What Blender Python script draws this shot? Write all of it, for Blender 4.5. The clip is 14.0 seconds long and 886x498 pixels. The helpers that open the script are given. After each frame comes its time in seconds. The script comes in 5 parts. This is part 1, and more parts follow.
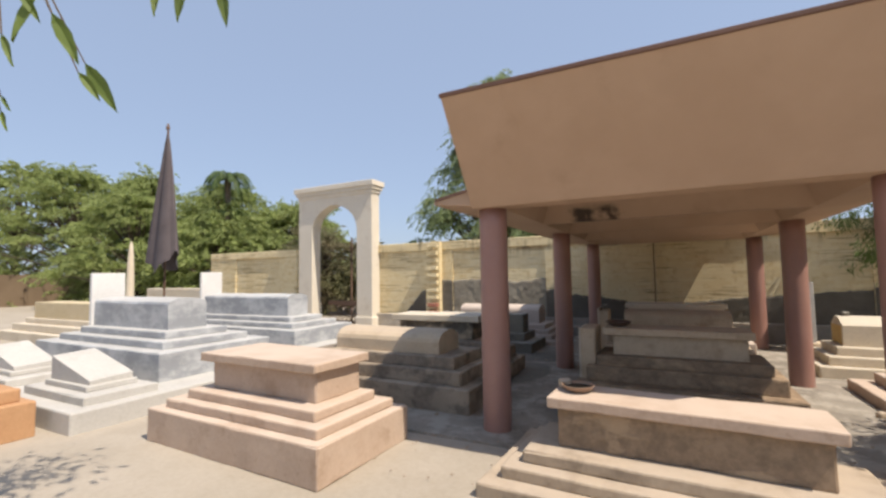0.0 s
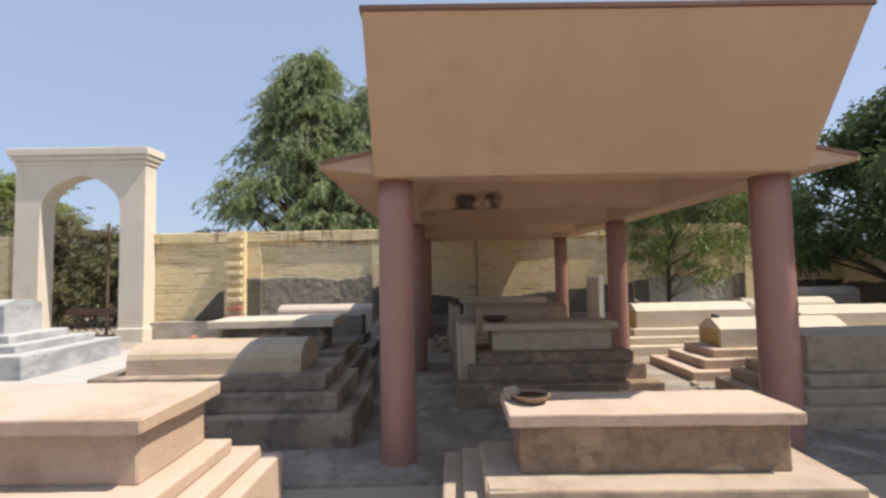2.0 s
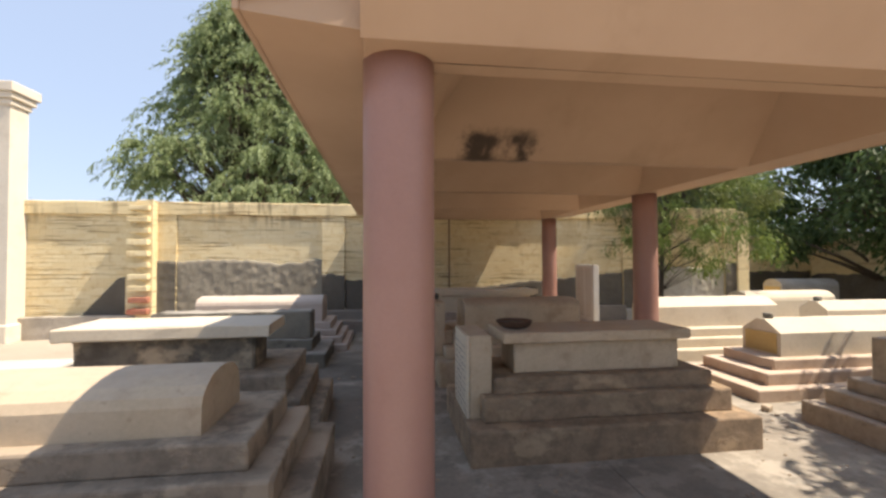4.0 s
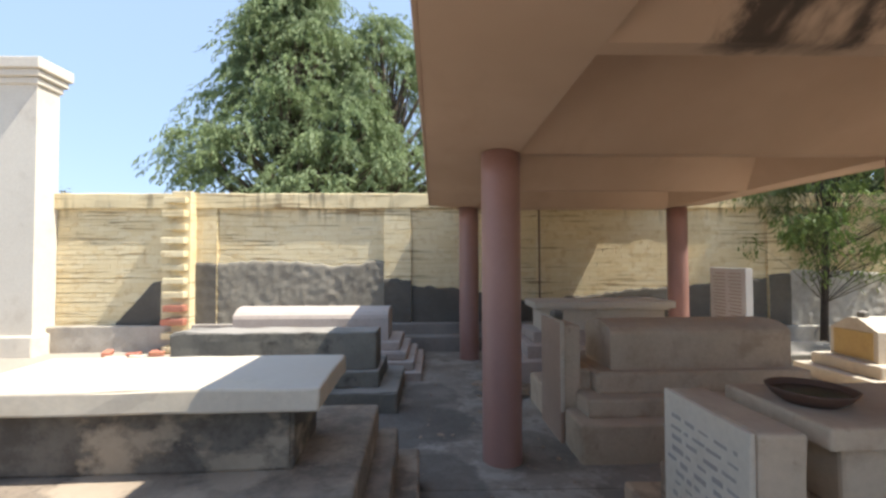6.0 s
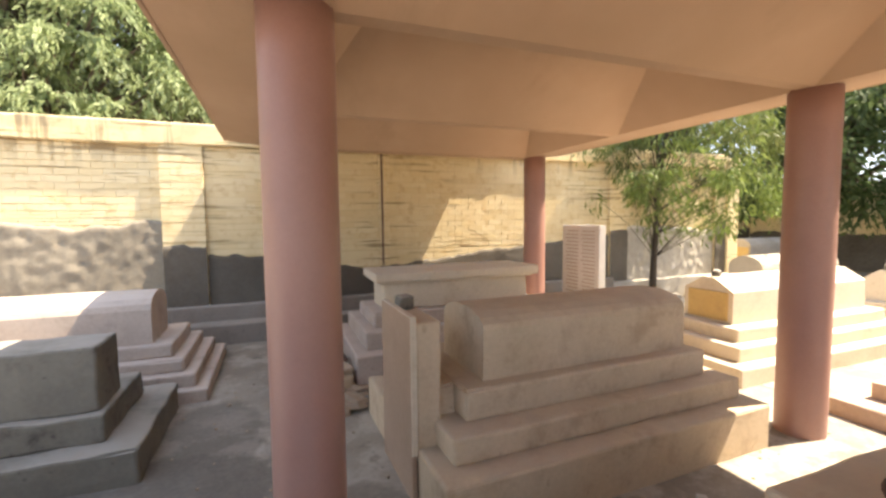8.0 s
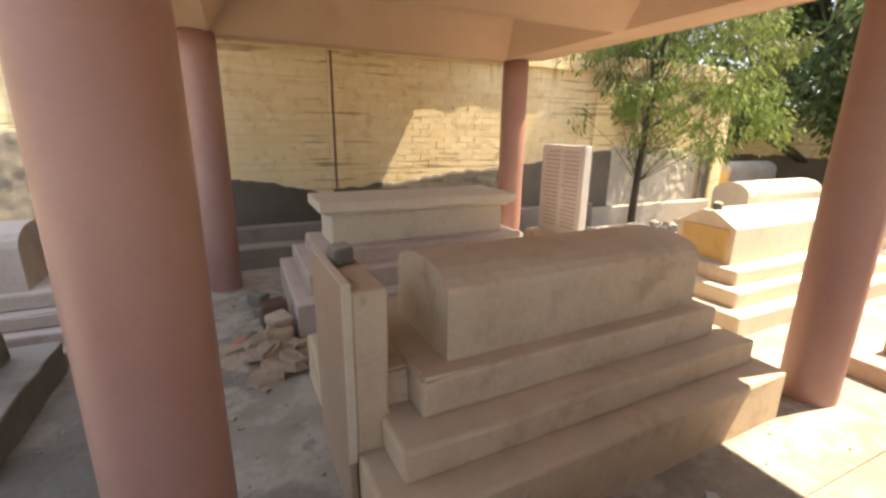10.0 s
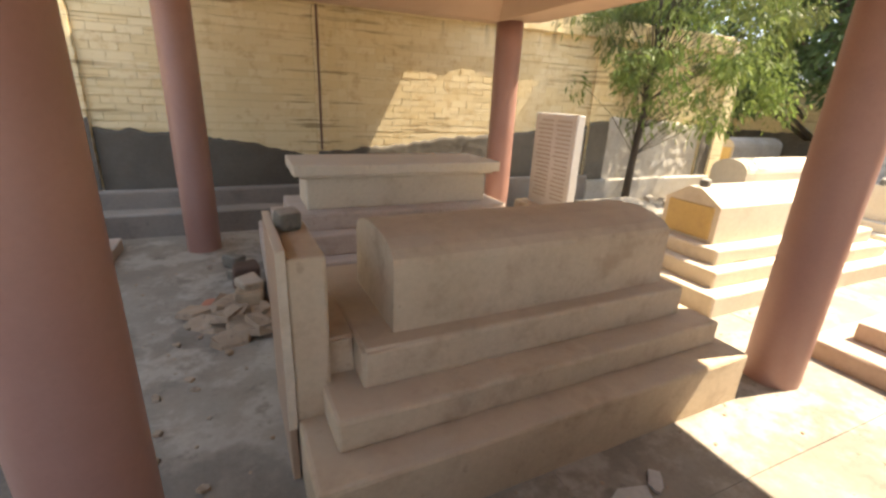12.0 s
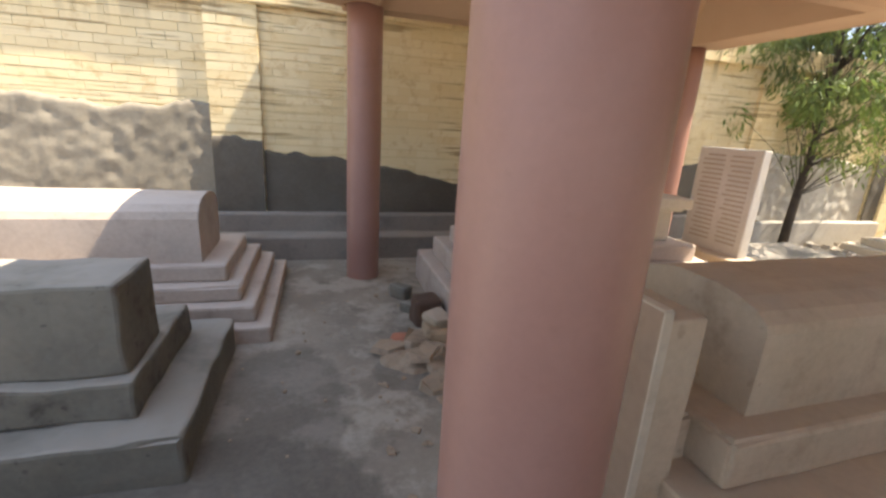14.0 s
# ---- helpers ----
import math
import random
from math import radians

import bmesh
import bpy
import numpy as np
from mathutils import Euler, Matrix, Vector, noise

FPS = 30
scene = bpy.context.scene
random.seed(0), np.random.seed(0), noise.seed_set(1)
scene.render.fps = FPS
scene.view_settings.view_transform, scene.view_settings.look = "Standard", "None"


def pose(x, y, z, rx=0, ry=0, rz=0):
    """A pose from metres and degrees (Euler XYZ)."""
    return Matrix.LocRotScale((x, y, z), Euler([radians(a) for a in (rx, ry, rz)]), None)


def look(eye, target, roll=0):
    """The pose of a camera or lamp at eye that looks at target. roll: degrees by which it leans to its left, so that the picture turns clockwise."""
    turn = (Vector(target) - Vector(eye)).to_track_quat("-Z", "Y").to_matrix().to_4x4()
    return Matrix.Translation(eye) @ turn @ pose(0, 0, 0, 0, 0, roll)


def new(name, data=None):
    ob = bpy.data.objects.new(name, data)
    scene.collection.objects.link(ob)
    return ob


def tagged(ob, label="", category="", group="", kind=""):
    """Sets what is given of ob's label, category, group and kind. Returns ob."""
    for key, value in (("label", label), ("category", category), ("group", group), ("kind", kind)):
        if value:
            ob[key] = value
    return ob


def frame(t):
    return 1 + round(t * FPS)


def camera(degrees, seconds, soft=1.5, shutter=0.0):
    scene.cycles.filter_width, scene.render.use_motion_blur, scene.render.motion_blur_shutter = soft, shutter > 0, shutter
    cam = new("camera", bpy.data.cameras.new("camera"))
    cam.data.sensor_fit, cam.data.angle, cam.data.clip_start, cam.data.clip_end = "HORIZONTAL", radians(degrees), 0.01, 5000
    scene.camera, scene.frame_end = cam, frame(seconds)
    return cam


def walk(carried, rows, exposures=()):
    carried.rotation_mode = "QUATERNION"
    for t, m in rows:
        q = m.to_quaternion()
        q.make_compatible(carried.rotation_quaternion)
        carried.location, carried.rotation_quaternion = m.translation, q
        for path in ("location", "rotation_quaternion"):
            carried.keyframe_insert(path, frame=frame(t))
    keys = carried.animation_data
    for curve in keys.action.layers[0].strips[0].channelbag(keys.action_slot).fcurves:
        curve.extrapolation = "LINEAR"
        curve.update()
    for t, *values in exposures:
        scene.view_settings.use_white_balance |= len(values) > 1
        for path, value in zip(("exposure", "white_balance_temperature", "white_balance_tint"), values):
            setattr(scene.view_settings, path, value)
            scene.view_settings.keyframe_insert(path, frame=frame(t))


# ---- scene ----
cam = camera(90.7, 14.0, 2.7)
PATH = [
    (0, (0.533, -0.069, 1.638), (-0.381, 1.706, 1.762), -0.9),
    (0.5, (0.184, -0.038, 1.624), (-0.591, 1.801, 1.754), -1.4),
    (1, (-0.173, 0.173, 1.615), (-0.621, 2.118, 1.746), -2.1),
    (1.5, (-0.513, 0.32, 1.567), (-0.601, 2.315, 1.681), -2.9),
    (2, (-0.794, 0.661, 1.566), (-0.775, 2.658, 1.674), -1.1),
    (2.2, (-0.882, 0.885, 1.638), (-0.726, 2.877, 1.711), -1.2),
    (4.5, (-1.326, 3.04, 1.516), (-1.062, 5.022, 1.559), -0.2),
    (5, (-1.478, 3.542, 1.52), (-1.401, 5.541, 1.561), -0.6),
    (5.5, (-1.587, 3.999, 1.518), (-1.596, 5.999, 1.572), -0.4),
    (6, (-1.683, 4.477, 1.531), (-1.64, 6.476, 1.586), -0.2),
    (6.5, (-1.598, 4.81, 1.596), (-1.227, 6.775, 1.644), -0.8),
    (7, (-1.364, 5.311, 1.589), (-0.914, 7.259, 1.641), -1.2),
    (7.5, (-1.274, 5.621, 1.569), (-0.69, 7.533, 1.538), -1.1),
    (8, (-1.265, 5.98, 1.533), (-0.551, 7.842, 1.392), -0.6),
    (8.5, (-1.178, 6.277, 1.477), (-0.338, 8.064, 1.162), 0.3),
    (9, (-1.082, 6.55, 1.5), (-0.224, 8.306, 1.076), 0.1),
    (11.5, (-0.725, 6.693, 1.565), (0.034, 8.439, 0.952), 1.7),
    (12, (-0.691, 6.627, 1.546), (0.101, 8.342, 0.889), 2.7),
    (12.5, (-0.791, 6.645, 1.584), (0.233, 8.246, 0.961), 2.8),
    (13, (-1.019, 6.776, 1.571), (-0.138, 8.481, 1.006), 2.9),
    (13.5, (-1.314, 6.96, 1.497), (-0.655, 8.767, 0.947), 3.7),
    (14, (-1.51, 7.251, 1.464), (-0.976, 9.1, 0.919), 3.6),
]
EXPOSURES = [
    (0.0, 0.24, 6650, 10), (1.0, 0.15, 6600, 10), (1.5, 0.22, 6550, 10), (2.2, 0.32, 6600, 10), (4.5, 0.80, 7050, 11), (5.1, 0.79, 7050, 11),
    (5.5, 0.74, 6400, 8), (6.0, 0.88, 6100, 7), (6.5, 1.13, 6250, 8), (7.0, 1.65, 6850, 8), (7.5, 1.9, 7250, 10),
    (8.5, 1.95, 7750, 13), (9.0, 1.92, 7800, 13), (12.5, 1.75, 7520, 10), (14.0, 1.68, 7150, 10),
]
walk(cam, [(t, look(eye, target, roll)) for t, eye, target, roll in PATH], EXPOSURES)

# ---- light ----
SUN_TO = Vector((0.61, -0.12, 1.0)).normalized()
world = bpy.data.worlds.new("sky_world")
scene.world = world
world.use_nodes = True
_wn = world.node_tree.nodes
_sky = _wn.new("ShaderNodeTexSky")
_sky.sky_type = "NISHITA"
_sky.sun_disc = False
_sky.sun_elevation = math.asin(SUN_TO.z)
_sky.sun_rotation = math.atan2(SUN_TO.x, SUN_TO.y)
_sky.air_density, _sky.dust_density, _sky.ozone_density = 1.0, 1.5, 1.5
_bg = _wn["Background"]
_bg.inputs["Strength"].default_value = 0.135
_haze = _wn.new("ShaderNodeMix")
_haze.data_type = "RGBA"
_haze.inputs[0].default_value = 0.66
_haze.inputs[7].default_value = (2.85, 3.55, 5.0, 1)
world.node_tree.links.new(_sky.outputs[0], _haze.inputs[6])
world.node_tree.links.new(_haze.outputs[2], _bg.inputs["Color"])
_sl = bpy.data.lights.new("sun", "SUN")
_sl.energy, _sl.angle, _sl.color = 5.2, radians(0.55), (1.0, 0.905, 0.785)
sun_lamp = new("sun", _sl)
sun_lamp.matrix_world = look(SUN_TO * 40, (0, 0, 0))

# ---- materials ----


class Nodes:
    """A small node-material builder; texture space is the world position in metres."""

    def __init__(self, name):
        self.m = bpy.data.materials.new(name)
        self.m.use_nodes = True
        self.t = self.m.node_tree
        self.b = self.t.nodes["Principled BSDF"]
        self.pos = self.t.nodes.new("ShaderNodeNewGeometry").outputs["Position"]

    def link(self, a, b):
        self.t.links.new(a, b)

    def noise(self, scale, detail=4.0, rough=0.6, stretch=None, shift=(0, 0, 0)):
        n = self.t.nodes.new("ShaderNodeTexNoise")
        n.inputs["Scale"].default_value, n.inputs["Detail"].default_value, n.inputs["Roughness"].default_value = scale, detail, rough
        mp = self.t.nodes.new("ShaderNodeMapping")
        mp.inputs["Location"].default_value = shift
        if stretch:
            mp.inputs["Scale"].default_value = stretch
        self.link(self.pos, mp.inputs["Vector"])
        self.link(mp.outputs[0], n.inputs["Vector"])
        return n.outputs["Fac"]

    def ramp(self, fac, lo, hi):
        r = self.t.nodes.new("ShaderNodeMapRange")
        r.inputs["From Min"].default_value, r.inputs["From Max"].default_value = lo, hi
        r.interpolation_type = "SMOOTHSTEP"
        self.link(fac, r.inputs["Value"])
        return r.outputs["Result"]

    def math(self, op, a, b):
        n = self.t.nodes.new("ShaderNodeMath")
        n.operation = op
        for i, v in enumerate((a, b)):
            if isinstance(v, (int, float)):
                n.inputs[i].default_value = v
            else:
                self.link(v, n.inputs[i])
        return n.outputs[0]

    def mix(self, fac, a, b, kind="MIX"):
        n = self.t.nodes.new("ShaderNodeMix")
        n.data_type, n.blend_type = "RGBA", kind
        for sock, v in ((n.inputs[0], fac), (n.inputs[6], a), (n.inputs[7], b)):
            if isinstance(v, (int, float)):
                sock.default_value = v
            elif isinstance(v, tuple):
                sock.default_value = (*v, 1)
            else:
                self.link(v, sock)
        return n.outputs[2]

    def bump(self, height, strength, dist=0.01):
        n = self.t.nodes.new("ShaderNodeBump")
        n.inputs["Strength"].default_value, n.inputs["Distance"].default_value = strength, dist
        self.link(height, n.inputs["Height"])
        self.link(n.outputs[0], self.b.inputs["Normal"])

    def done(self, colour, rough):
        self.link(colour, self.b.inputs["Base Color"])
        if isinstance(rough, (int, float)):
            self.b.inputs["Roughness"].default_value = rough
        else:
            self.link(rough, self.b.inputs["Roughness"])
        return self.m


def stone(name, c1, c2, stain=(0.16, 0.12, 0.09), amount=0.35, big=1.3, fine=38.0, rough=0.9, bump=0.35, dust_and_sun=None, spread=0.1, speckle=0.35):
    """Cement, plaster or stone: two tones, fine grain, blotchy stains; top faces carry a dusty film and painted-in
    sunlit paleness.
    """
    k = Nodes(name)
    c1, c2 = tuple(v * 0.82 for v in c1), tuple(v * 0.82 for v in c2)
    dust_and_sun = tuple(v * 0.82 for v in dust_and_sun) if dust_and_sun else None
    col = k.mix(k.ramp(k.noise(big, 5), 0.34, 0.66), c1, c2)
    grain = k.noise(fine, 3)
    col = k.mix(speckle, col, k.mix(grain, tuple(v * 0.62 for v in c1), tuple(min(1, v * 1.25) for v in c2)))
    st = k.ramp(k.noise(big * 2.7, 7, 0.68, None, (3.1, 7.7, 1.9)), 0.62 - spread, 0.74)
    col = k.mix(k.math("MULTIPLY", st, amount), col, stain)
    speck = k.ramp(k.noise(fine * 0.45, 2, 0.5, None, (9, 2, 5)), 0.66, 0.74)
    col = k.mix(k.math("MULTIPLY", speck, amount * 0.6), col, stain)
    # upward faces paled: a dusty film plus sunlight put into the colour
    if dust_and_sun:
        sep = k.t.nodes.new("ShaderNodeSeparateXYZ")
        k.link(k.t.nodes.new("ShaderNodeNewGeometry").outputs["Normal"], sep.inputs[0])
        top = k.ramp(sep.outputs["Z"], 0.6, 0.95)
        top = k.math("MULTIPLY", top, k.ramp(k.noise(2.2, 4), 0.2, 0.6))
        col = k.mix(k.math("MULTIPLY", top, 0.7), col, dust_and_sun)
    k.bump(k.math("ADD", k.noise(fine, 4), k.math("MULTIPLY", k.noise(9, 4), 2.5)), bump, 0.0016)
    return k.done(col, rough)


def leafy(name, c1, c2, c3):
    k = Nodes(name)
    isl = k.t.nodes.new("ShaderNodeNewGeometry").outputs["Random Per Island"]
    col = k.mix(isl, c1, c2)
    col = k.mix(k.ramp(k.noise(0.9, 3), 0.4, 0.7), col, c3)
    k.b.inputs["Specular IOR Level"].default_value = 0.3
    tr = k.t.nodes.new("ShaderNodeBsdfTranslucent")
    mx = k.t.nodes.new("ShaderNodeMixShader")
    mx.inputs[0].default_value = 0.42
    k.link(col, tr.inputs["Color"])
    k.link(k.b.outputs[0], mx.inputs[1])
    k.link(tr.outputs[0], mx.inputs[2])
    k.link(mx.outputs[0], k.t.nodes["Material Output"].inputs["Surface"])
    return k.done(col, 0.55)


def brickwork(name, c1, c2, worn, dirt, amount):
    k = Nodes(name)
    isl = k.t.nodes.new("ShaderNodeNewGeometry").outputs["Random Per Island"]
    rnd = k.t.nodes.new("ShaderNodeObjectInfo").outputs["Random"]
    col = k.mix(k.math("FRACT", k.math("ADD", isl, rnd), 0.0), c1, c2)
    col = k.mix(k.math("MULTIPLY", k.ramp(k.noise(7, 5, 0.7), 0.52, 0.68), amount), col, worn)
    col = k.mix(k.math("MULTIPLY", k.ramp(k.noise(1.1, 5, 0.6, (1, 1, 0.35)), 0.5, 0.75), 0.5), col, dirt)
    drip = k.math("MULTIPLY", k.ramp(k.noise(5.0, 3, 0.6, (1.3, 1, 0.10), (4, 0, 2)), 0.53, 0.64), k.ramp(k.noise(0.8, 3, 0.5, None, (8, 0, 3)), 0.40, 0.58))
    sep = k.t.nodes.new("ShaderNodeSeparateXYZ")
    k.link(k.pos, sep.inputs[0])
    col = k.mix(k.math("MULTIPLY", k.math("MULTIPLY", drip, k.ramp(sep.outputs["Z"], 2.1, 2.6)), 0.6), col, (0.11, 0.075, 0.045))
    seam = k.ramp(k.noise(1.0, 3, 0.6, (0.8, 1, 21.0), (2, 0, 6)), 0.575, 0.615)
    col = k.mix(k.math("MULTIPLY", k.math("MULTIPLY", seam, k.ramp(k.noise(0.7, 3, 0.5, None, (6, 0, 1)), 0.38, 0.56)), 0.65), col, (0.19, 0.115, 0.045))
    k.bump(k.math("ADD", k.noise(30, 4), k.noise(9, 3)), 0.5, 0.003)
    return k.done(col, 0.92)


M_GROUND = stone("sandy_ground", (0.385, 0.333, 0.262), (0.475, 0.413, 0.337), (0.26, 0.22, 0.165), 0.4, 0.55, 26, 0.95, 0.5)


def dusty_floor():
    """Cast concrete under a dusty drift, with darker patches beside the grey grave and the columns."""
    k = Nodes("dusty_concrete_floor")
    col = k.mix(k.ramp(k.noise(0.8, 6, 0.6), 0.36, 0.64), (0.17, 0.145, 0.117), (0.29, 0.255, 0.209))
    col = k.mix(k.math("MULTIPLY", k.ramp(k.noise(2.6, 8, 0.7, None, (4, 1, 0)), 0.46, 0.60), 0.85), col, (0.41, 0.369, 0.31))
    col = k.mix(k.math("MULTIPLY", k.ramp(k.noise(5.5, 6, 0.7, None, (1, 8, 0)), 0.56, 0.68), 0.6), col, (0.10, 0.083, 0.065))
    sep = k.t.nodes.new("ShaderNodeSeparateXYZ")
    k.link(k.pos, sep.inputs[0])
    wob = k.math("MULTIPLY", k.math("SUBTRACT", k.noise(3.2, 6, 0.65, None, (2, 2, 0)), 0.5), 1.5)
    # ragged dark ellipses: centre, radii and strength
    for x, y, rx, ry, a in DARK_PATCHES:
        u = k.math("DIVIDE", k.math("SUBTRACT", sep.outputs["X"], x), rx)
        v = k.math("DIVIDE", k.math("SUBTRACT", sep.outputs["Y"], y), ry)
        d = k.math("ADD", k.math("ADD", k.math("MULTIPLY", u, u), k.math("MULTIPLY", v, v)), wob)
        col = k.mix(k.math("MULTIPLY", k.ramp(d, 1.15, 0.85), a), col, (0.075, 0.064, 0.052))
    col = k.mix(0.25, col, k.mix(k.noise(42, 3), (0.10, 0.09, 0.075), (0.42, 0.38, 0.32)))
    k.bump(k.math("ADD", k.noise(30, 4), k.math("MULTIPLY", k.noise(6, 5), 2.5)), 0.4, 0.003)
    return k.done(col, 0.88)


DARK_PATCHES = ((-2.0, 8.6, 0.75, 0.5, 0.75), (-1.75, 9.3, 0.35, 0.7, 0.5), (-1.7, 7.2, 0.4, 0.8, 0.7), (-0.9, 8.0, 0.35, 0.4, 0.5), (-0.98, 9.55, 0.25, 0.2, 0.6), (0.3, 5.1, 1.2, 0.5, 0.4))
M_FLOOR = dusty_floor()
# the top tone includes the sun's glare on the slabs, besides the dusty film
M_PINK = stone("pink_plaster_grave", (0.49, 0.355, 0.26), (0.60, 0.46, 0.355), (0.27, 0.18, 0.115), 0.6, 1.1, 34, 0.9, 0.35, (0.66, 0.54, 0.44))
M_PALEPINK = stone("pale_pink_plaster", (0.50, 0.41, 0.34), (0.60, 0.50, 0.425), (0.24, 0.175, 0.13), 0.55, 1.4, 34, 0.9, 0.35, (0.62, 0.53, 0.46), 0.14)
M_BEIGE = stone("beige_plaster_grave", (0.585, 0.46, 0.31), (0.68, 0.545, 0.39), (0.32, 0.23, 0.15), 0.7, 1.5, 34, 0.9, 0.4, (0.52, 0.42, 0.32), 0.17)
M_ROUGH = stone("weathered_plaster_grave", (0.44, 0.345, 0.245), (0.52, 0.415, 0.30), (0.19, 0.145, 0.10), 0.8, 1.7, 30, 0.92, 0.5, (0.52, 0.43, 0.34), 0.2)
M_GREY = stone("grey_cement", (0.135, 0.124, 0.102), (0.235, 0.215, 0.172), (0.035, 0.03, 0.026), 0.85, 1.6, 34, 0.92, 0.45, (0.44, 0.40, 0.35))
M_CREAM = stone("cream_plaster_grave", (0.67, 0.575, 0.43), (0.75, 0.655, 0.51), (0.33, 0.25, 0.16), 0.35, 1.3, 34, 0.9, 0.3, (0.66, 0.58, 0.48))
M_YELLOW = stone("yellow_painted_plaster", (0.58, 0.39, 0.14), (0.66, 0.47, 0.20), (0.34, 0.22, 0.10), 0.4, 1.6, 34, 0.88, 0.3)
M_SAND = stone("sandy_yellow_plaster", (0.62, 0.50, 0.30), (0.70, 0.58, 0.38), (0.36, 0.26, 0.15), 0.4, 1.4, 34, 0.9, 0.3)
M_WHITE = stone("white_marble", (0.54, 0.52, 0.49), (0.62, 0.60, 0.57), (0.45, 0.40, 0.35), 0.25, 1.5, 30, 0.55, 0.1)
M_BRIGHT = stone("bright_white_marble", (0.80, 0.78, 0.75), (0.88, 0.86, 0.83), (0.6, 0.56, 0.5), 0.2, 1.5, 30, 0.5, 0.08)
M_TABLET = stone("dusty_white_plaster", (0.52, 0.495, 0.455), (0.60, 0.575, 0.53), (0.32, 0.29, 0.25), 0.35, 1.4, 30, 0.8, 0.2)
M_DUST = stone("pale_rubble", (0.42, 0.37, 0.30), (0.56, 0.50, 0.42), (0.25, 0.2, 0.15), 0.4, 3, 30, 0.95, 0.5)
M_ORANGE = stone("orange_brick_plaster", (0.50, 0.27, 0.13), (0.58, 0.34, 0.18), (0.3, 0.16, 0.08), 0.4, 1.5, 30, 0.9, 0.35)
M_COLUMN = stone("pink_painted_column", (0.355, 0.188, 0.151), (0.405, 0.227, 0.185), (0.27, 0.145, 0.115), 0.55, 1.3, 60, 0.44, 0.12, None, 0.12, 0.2)
M_FACE = stone("reddish_stone_slab", (0.36, 0.25, 0.175), (0.44, 0.31, 0.22), (0.25, 0.16, 0.11), 0.4, 2.2, 30, 0.7, 0.2)
M_RIM = stone("brown_roof_edge", (0.16, 0.085, 0.06), (0.20, 0.11, 0.08), (0.08, 0.05, 0.04), 0.4, 2.0, 30, 0.8, 0.2)
M_GATE = stone("cream_gate_plaster", (0.78, 0.70, 0.575), (0.84, 0.765, 0.64), (0.45, 0.37, 0.28), 0.4, 0.8, 30, 0.9, 0.25)
M_DADO = stone("dark_cement_render", (0.105, 0.092, 0.073), (0.18, 0.16, 0.13), (0.09, 0.08, 0.07), 0.5, 1.1, 28, 0.95, 0.8)
M_DADO_PALE = stone("dry_cement_render", (0.25, 0.222, 0.172), (0.36, 0.322, 0.25), (0.17, 0.15, 0.12), 0.6, 1.6, 22, 0.95, 0.9)
M_LIME = stone("limewashed_render", (0.50, 0.465, 0.40), (0.60, 0.565, 0.50), (0.30, 0.26, 0.21), 0.6, 1.5, 22, 0.95, 0.8)
# brown mud, darkened so the colour carries the shade of the trees
M_MUD = stone("tree_shaded_mud_wall", (0.17, 0.12, 0.075), (0.23, 0.165, 0.105), (0.16, 0.11, 0.07), 0.5, 0.6, 18, 0.95, 0.6)
M_PLINTH = stone("grey_plinth_render", (0.24, 0.21, 0.18), (0.33, 0.29, 0.25), (0.12, 0.10, 0.085), 0.5, 1.1, 28, 0.95, 0.6, (0.40, 0.36, 0.31))
M_BRICK = brickwork("cream_painted_brick", (0.70, 0.575, 0.335), (0.745, 0.64, 0.41), (0.50, 0.34, 0.15), (0.55, 0.41, 0.20), 0.5)
M_MORTAR = brickwork("painted_mortar", (0.63, 0.505, 0.28), (0.67, 0.565, 0.345), (0.46, 0.32, 0.15), (0.48, 0.36, 0.185), 0.5)
M_REDBRICK = brickwork("bare_red_brick", (0.36, 0.13, 0.085), (0.45, 0.19, 0.12), (0.30, 0.12, 0.08), (0.3, 0.14, 0.1), 0.4)
M_CLAY = stone("brown_clay", (0.09, 0.05, 0.034), (0.14, 0.08, 0.053), (0.06, 0.04, 0.03), 0.5, 6, 60, 0.7, 0.3)
M_CLAYPALE = stone("pale_clay", (0.27, 0.175, 0.12), (0.35, 0.235, 0.165), (0.2, 0.13, 0.09), 0.5, 6, 60, 0.85, 0.3)
M_CLOTH = stone("faded_black_cloth", (0.105, 0.085, 0.088), (0.14, 0.115, 0.118), (0.04, 0.03, 0.03), 0.4, 2.5, 90, 0.9, 0.2)
M_IRON = stone("rusty_iron", (0.13, 0.075, 0.05), (0.19, 0.11, 0.07), (0.06, 0.04, 0.03), 0.5, 4, 60, 0.7, 0.3)
M_BARK = stone("grey_brown_bark", (0.11, 0.085, 0.06), (0.17, 0.13, 0.095), (0.05, 0.04, 0.03), 0.6, 5, 40, 0.95, 0.9)
M_BARKDARK = stone("dark_slender_bark", (0.045, 0.035, 0.026), (0.08, 0.062, 0.046), (0.025, 0.02, 0.015), 0.6, 5, 40, 0.95, 0.9)
M_WATER = stone("dark_stale_water", (0.012, 0.011, 0.009), (0.02, 0.018, 0.014), (0.05, 0.045, 0.035), 0.3, 9, 60, 0.4, 0.05)
M_PAPER = stone("brown_litter", (0.33, 0.245, 0.17), (0.45, 0.345, 0.25), (0.12, 0.085, 0.06), 0.6, 4, 40, 0.9, 0.4)
M_INK = stone("engraved_grey", (0.40, 0.34, 0.29), (0.45, 0.39, 0.33), (0.3, 0.25, 0.2), 0.3, 4, 40, 0.9, 0.1)
M_LEAF_A = leafy("acacia_leaf", (0.19, 0.25, 0.10), (0.32, 0.385, 0.19), (0.235, 0.29, 0.15))
M_LEAF_B = leafy("mesquite_leaf", (0.22, 0.27, 0.085), (0.35, 0.41, 0.15), (0.26, 0.30, 0.11))
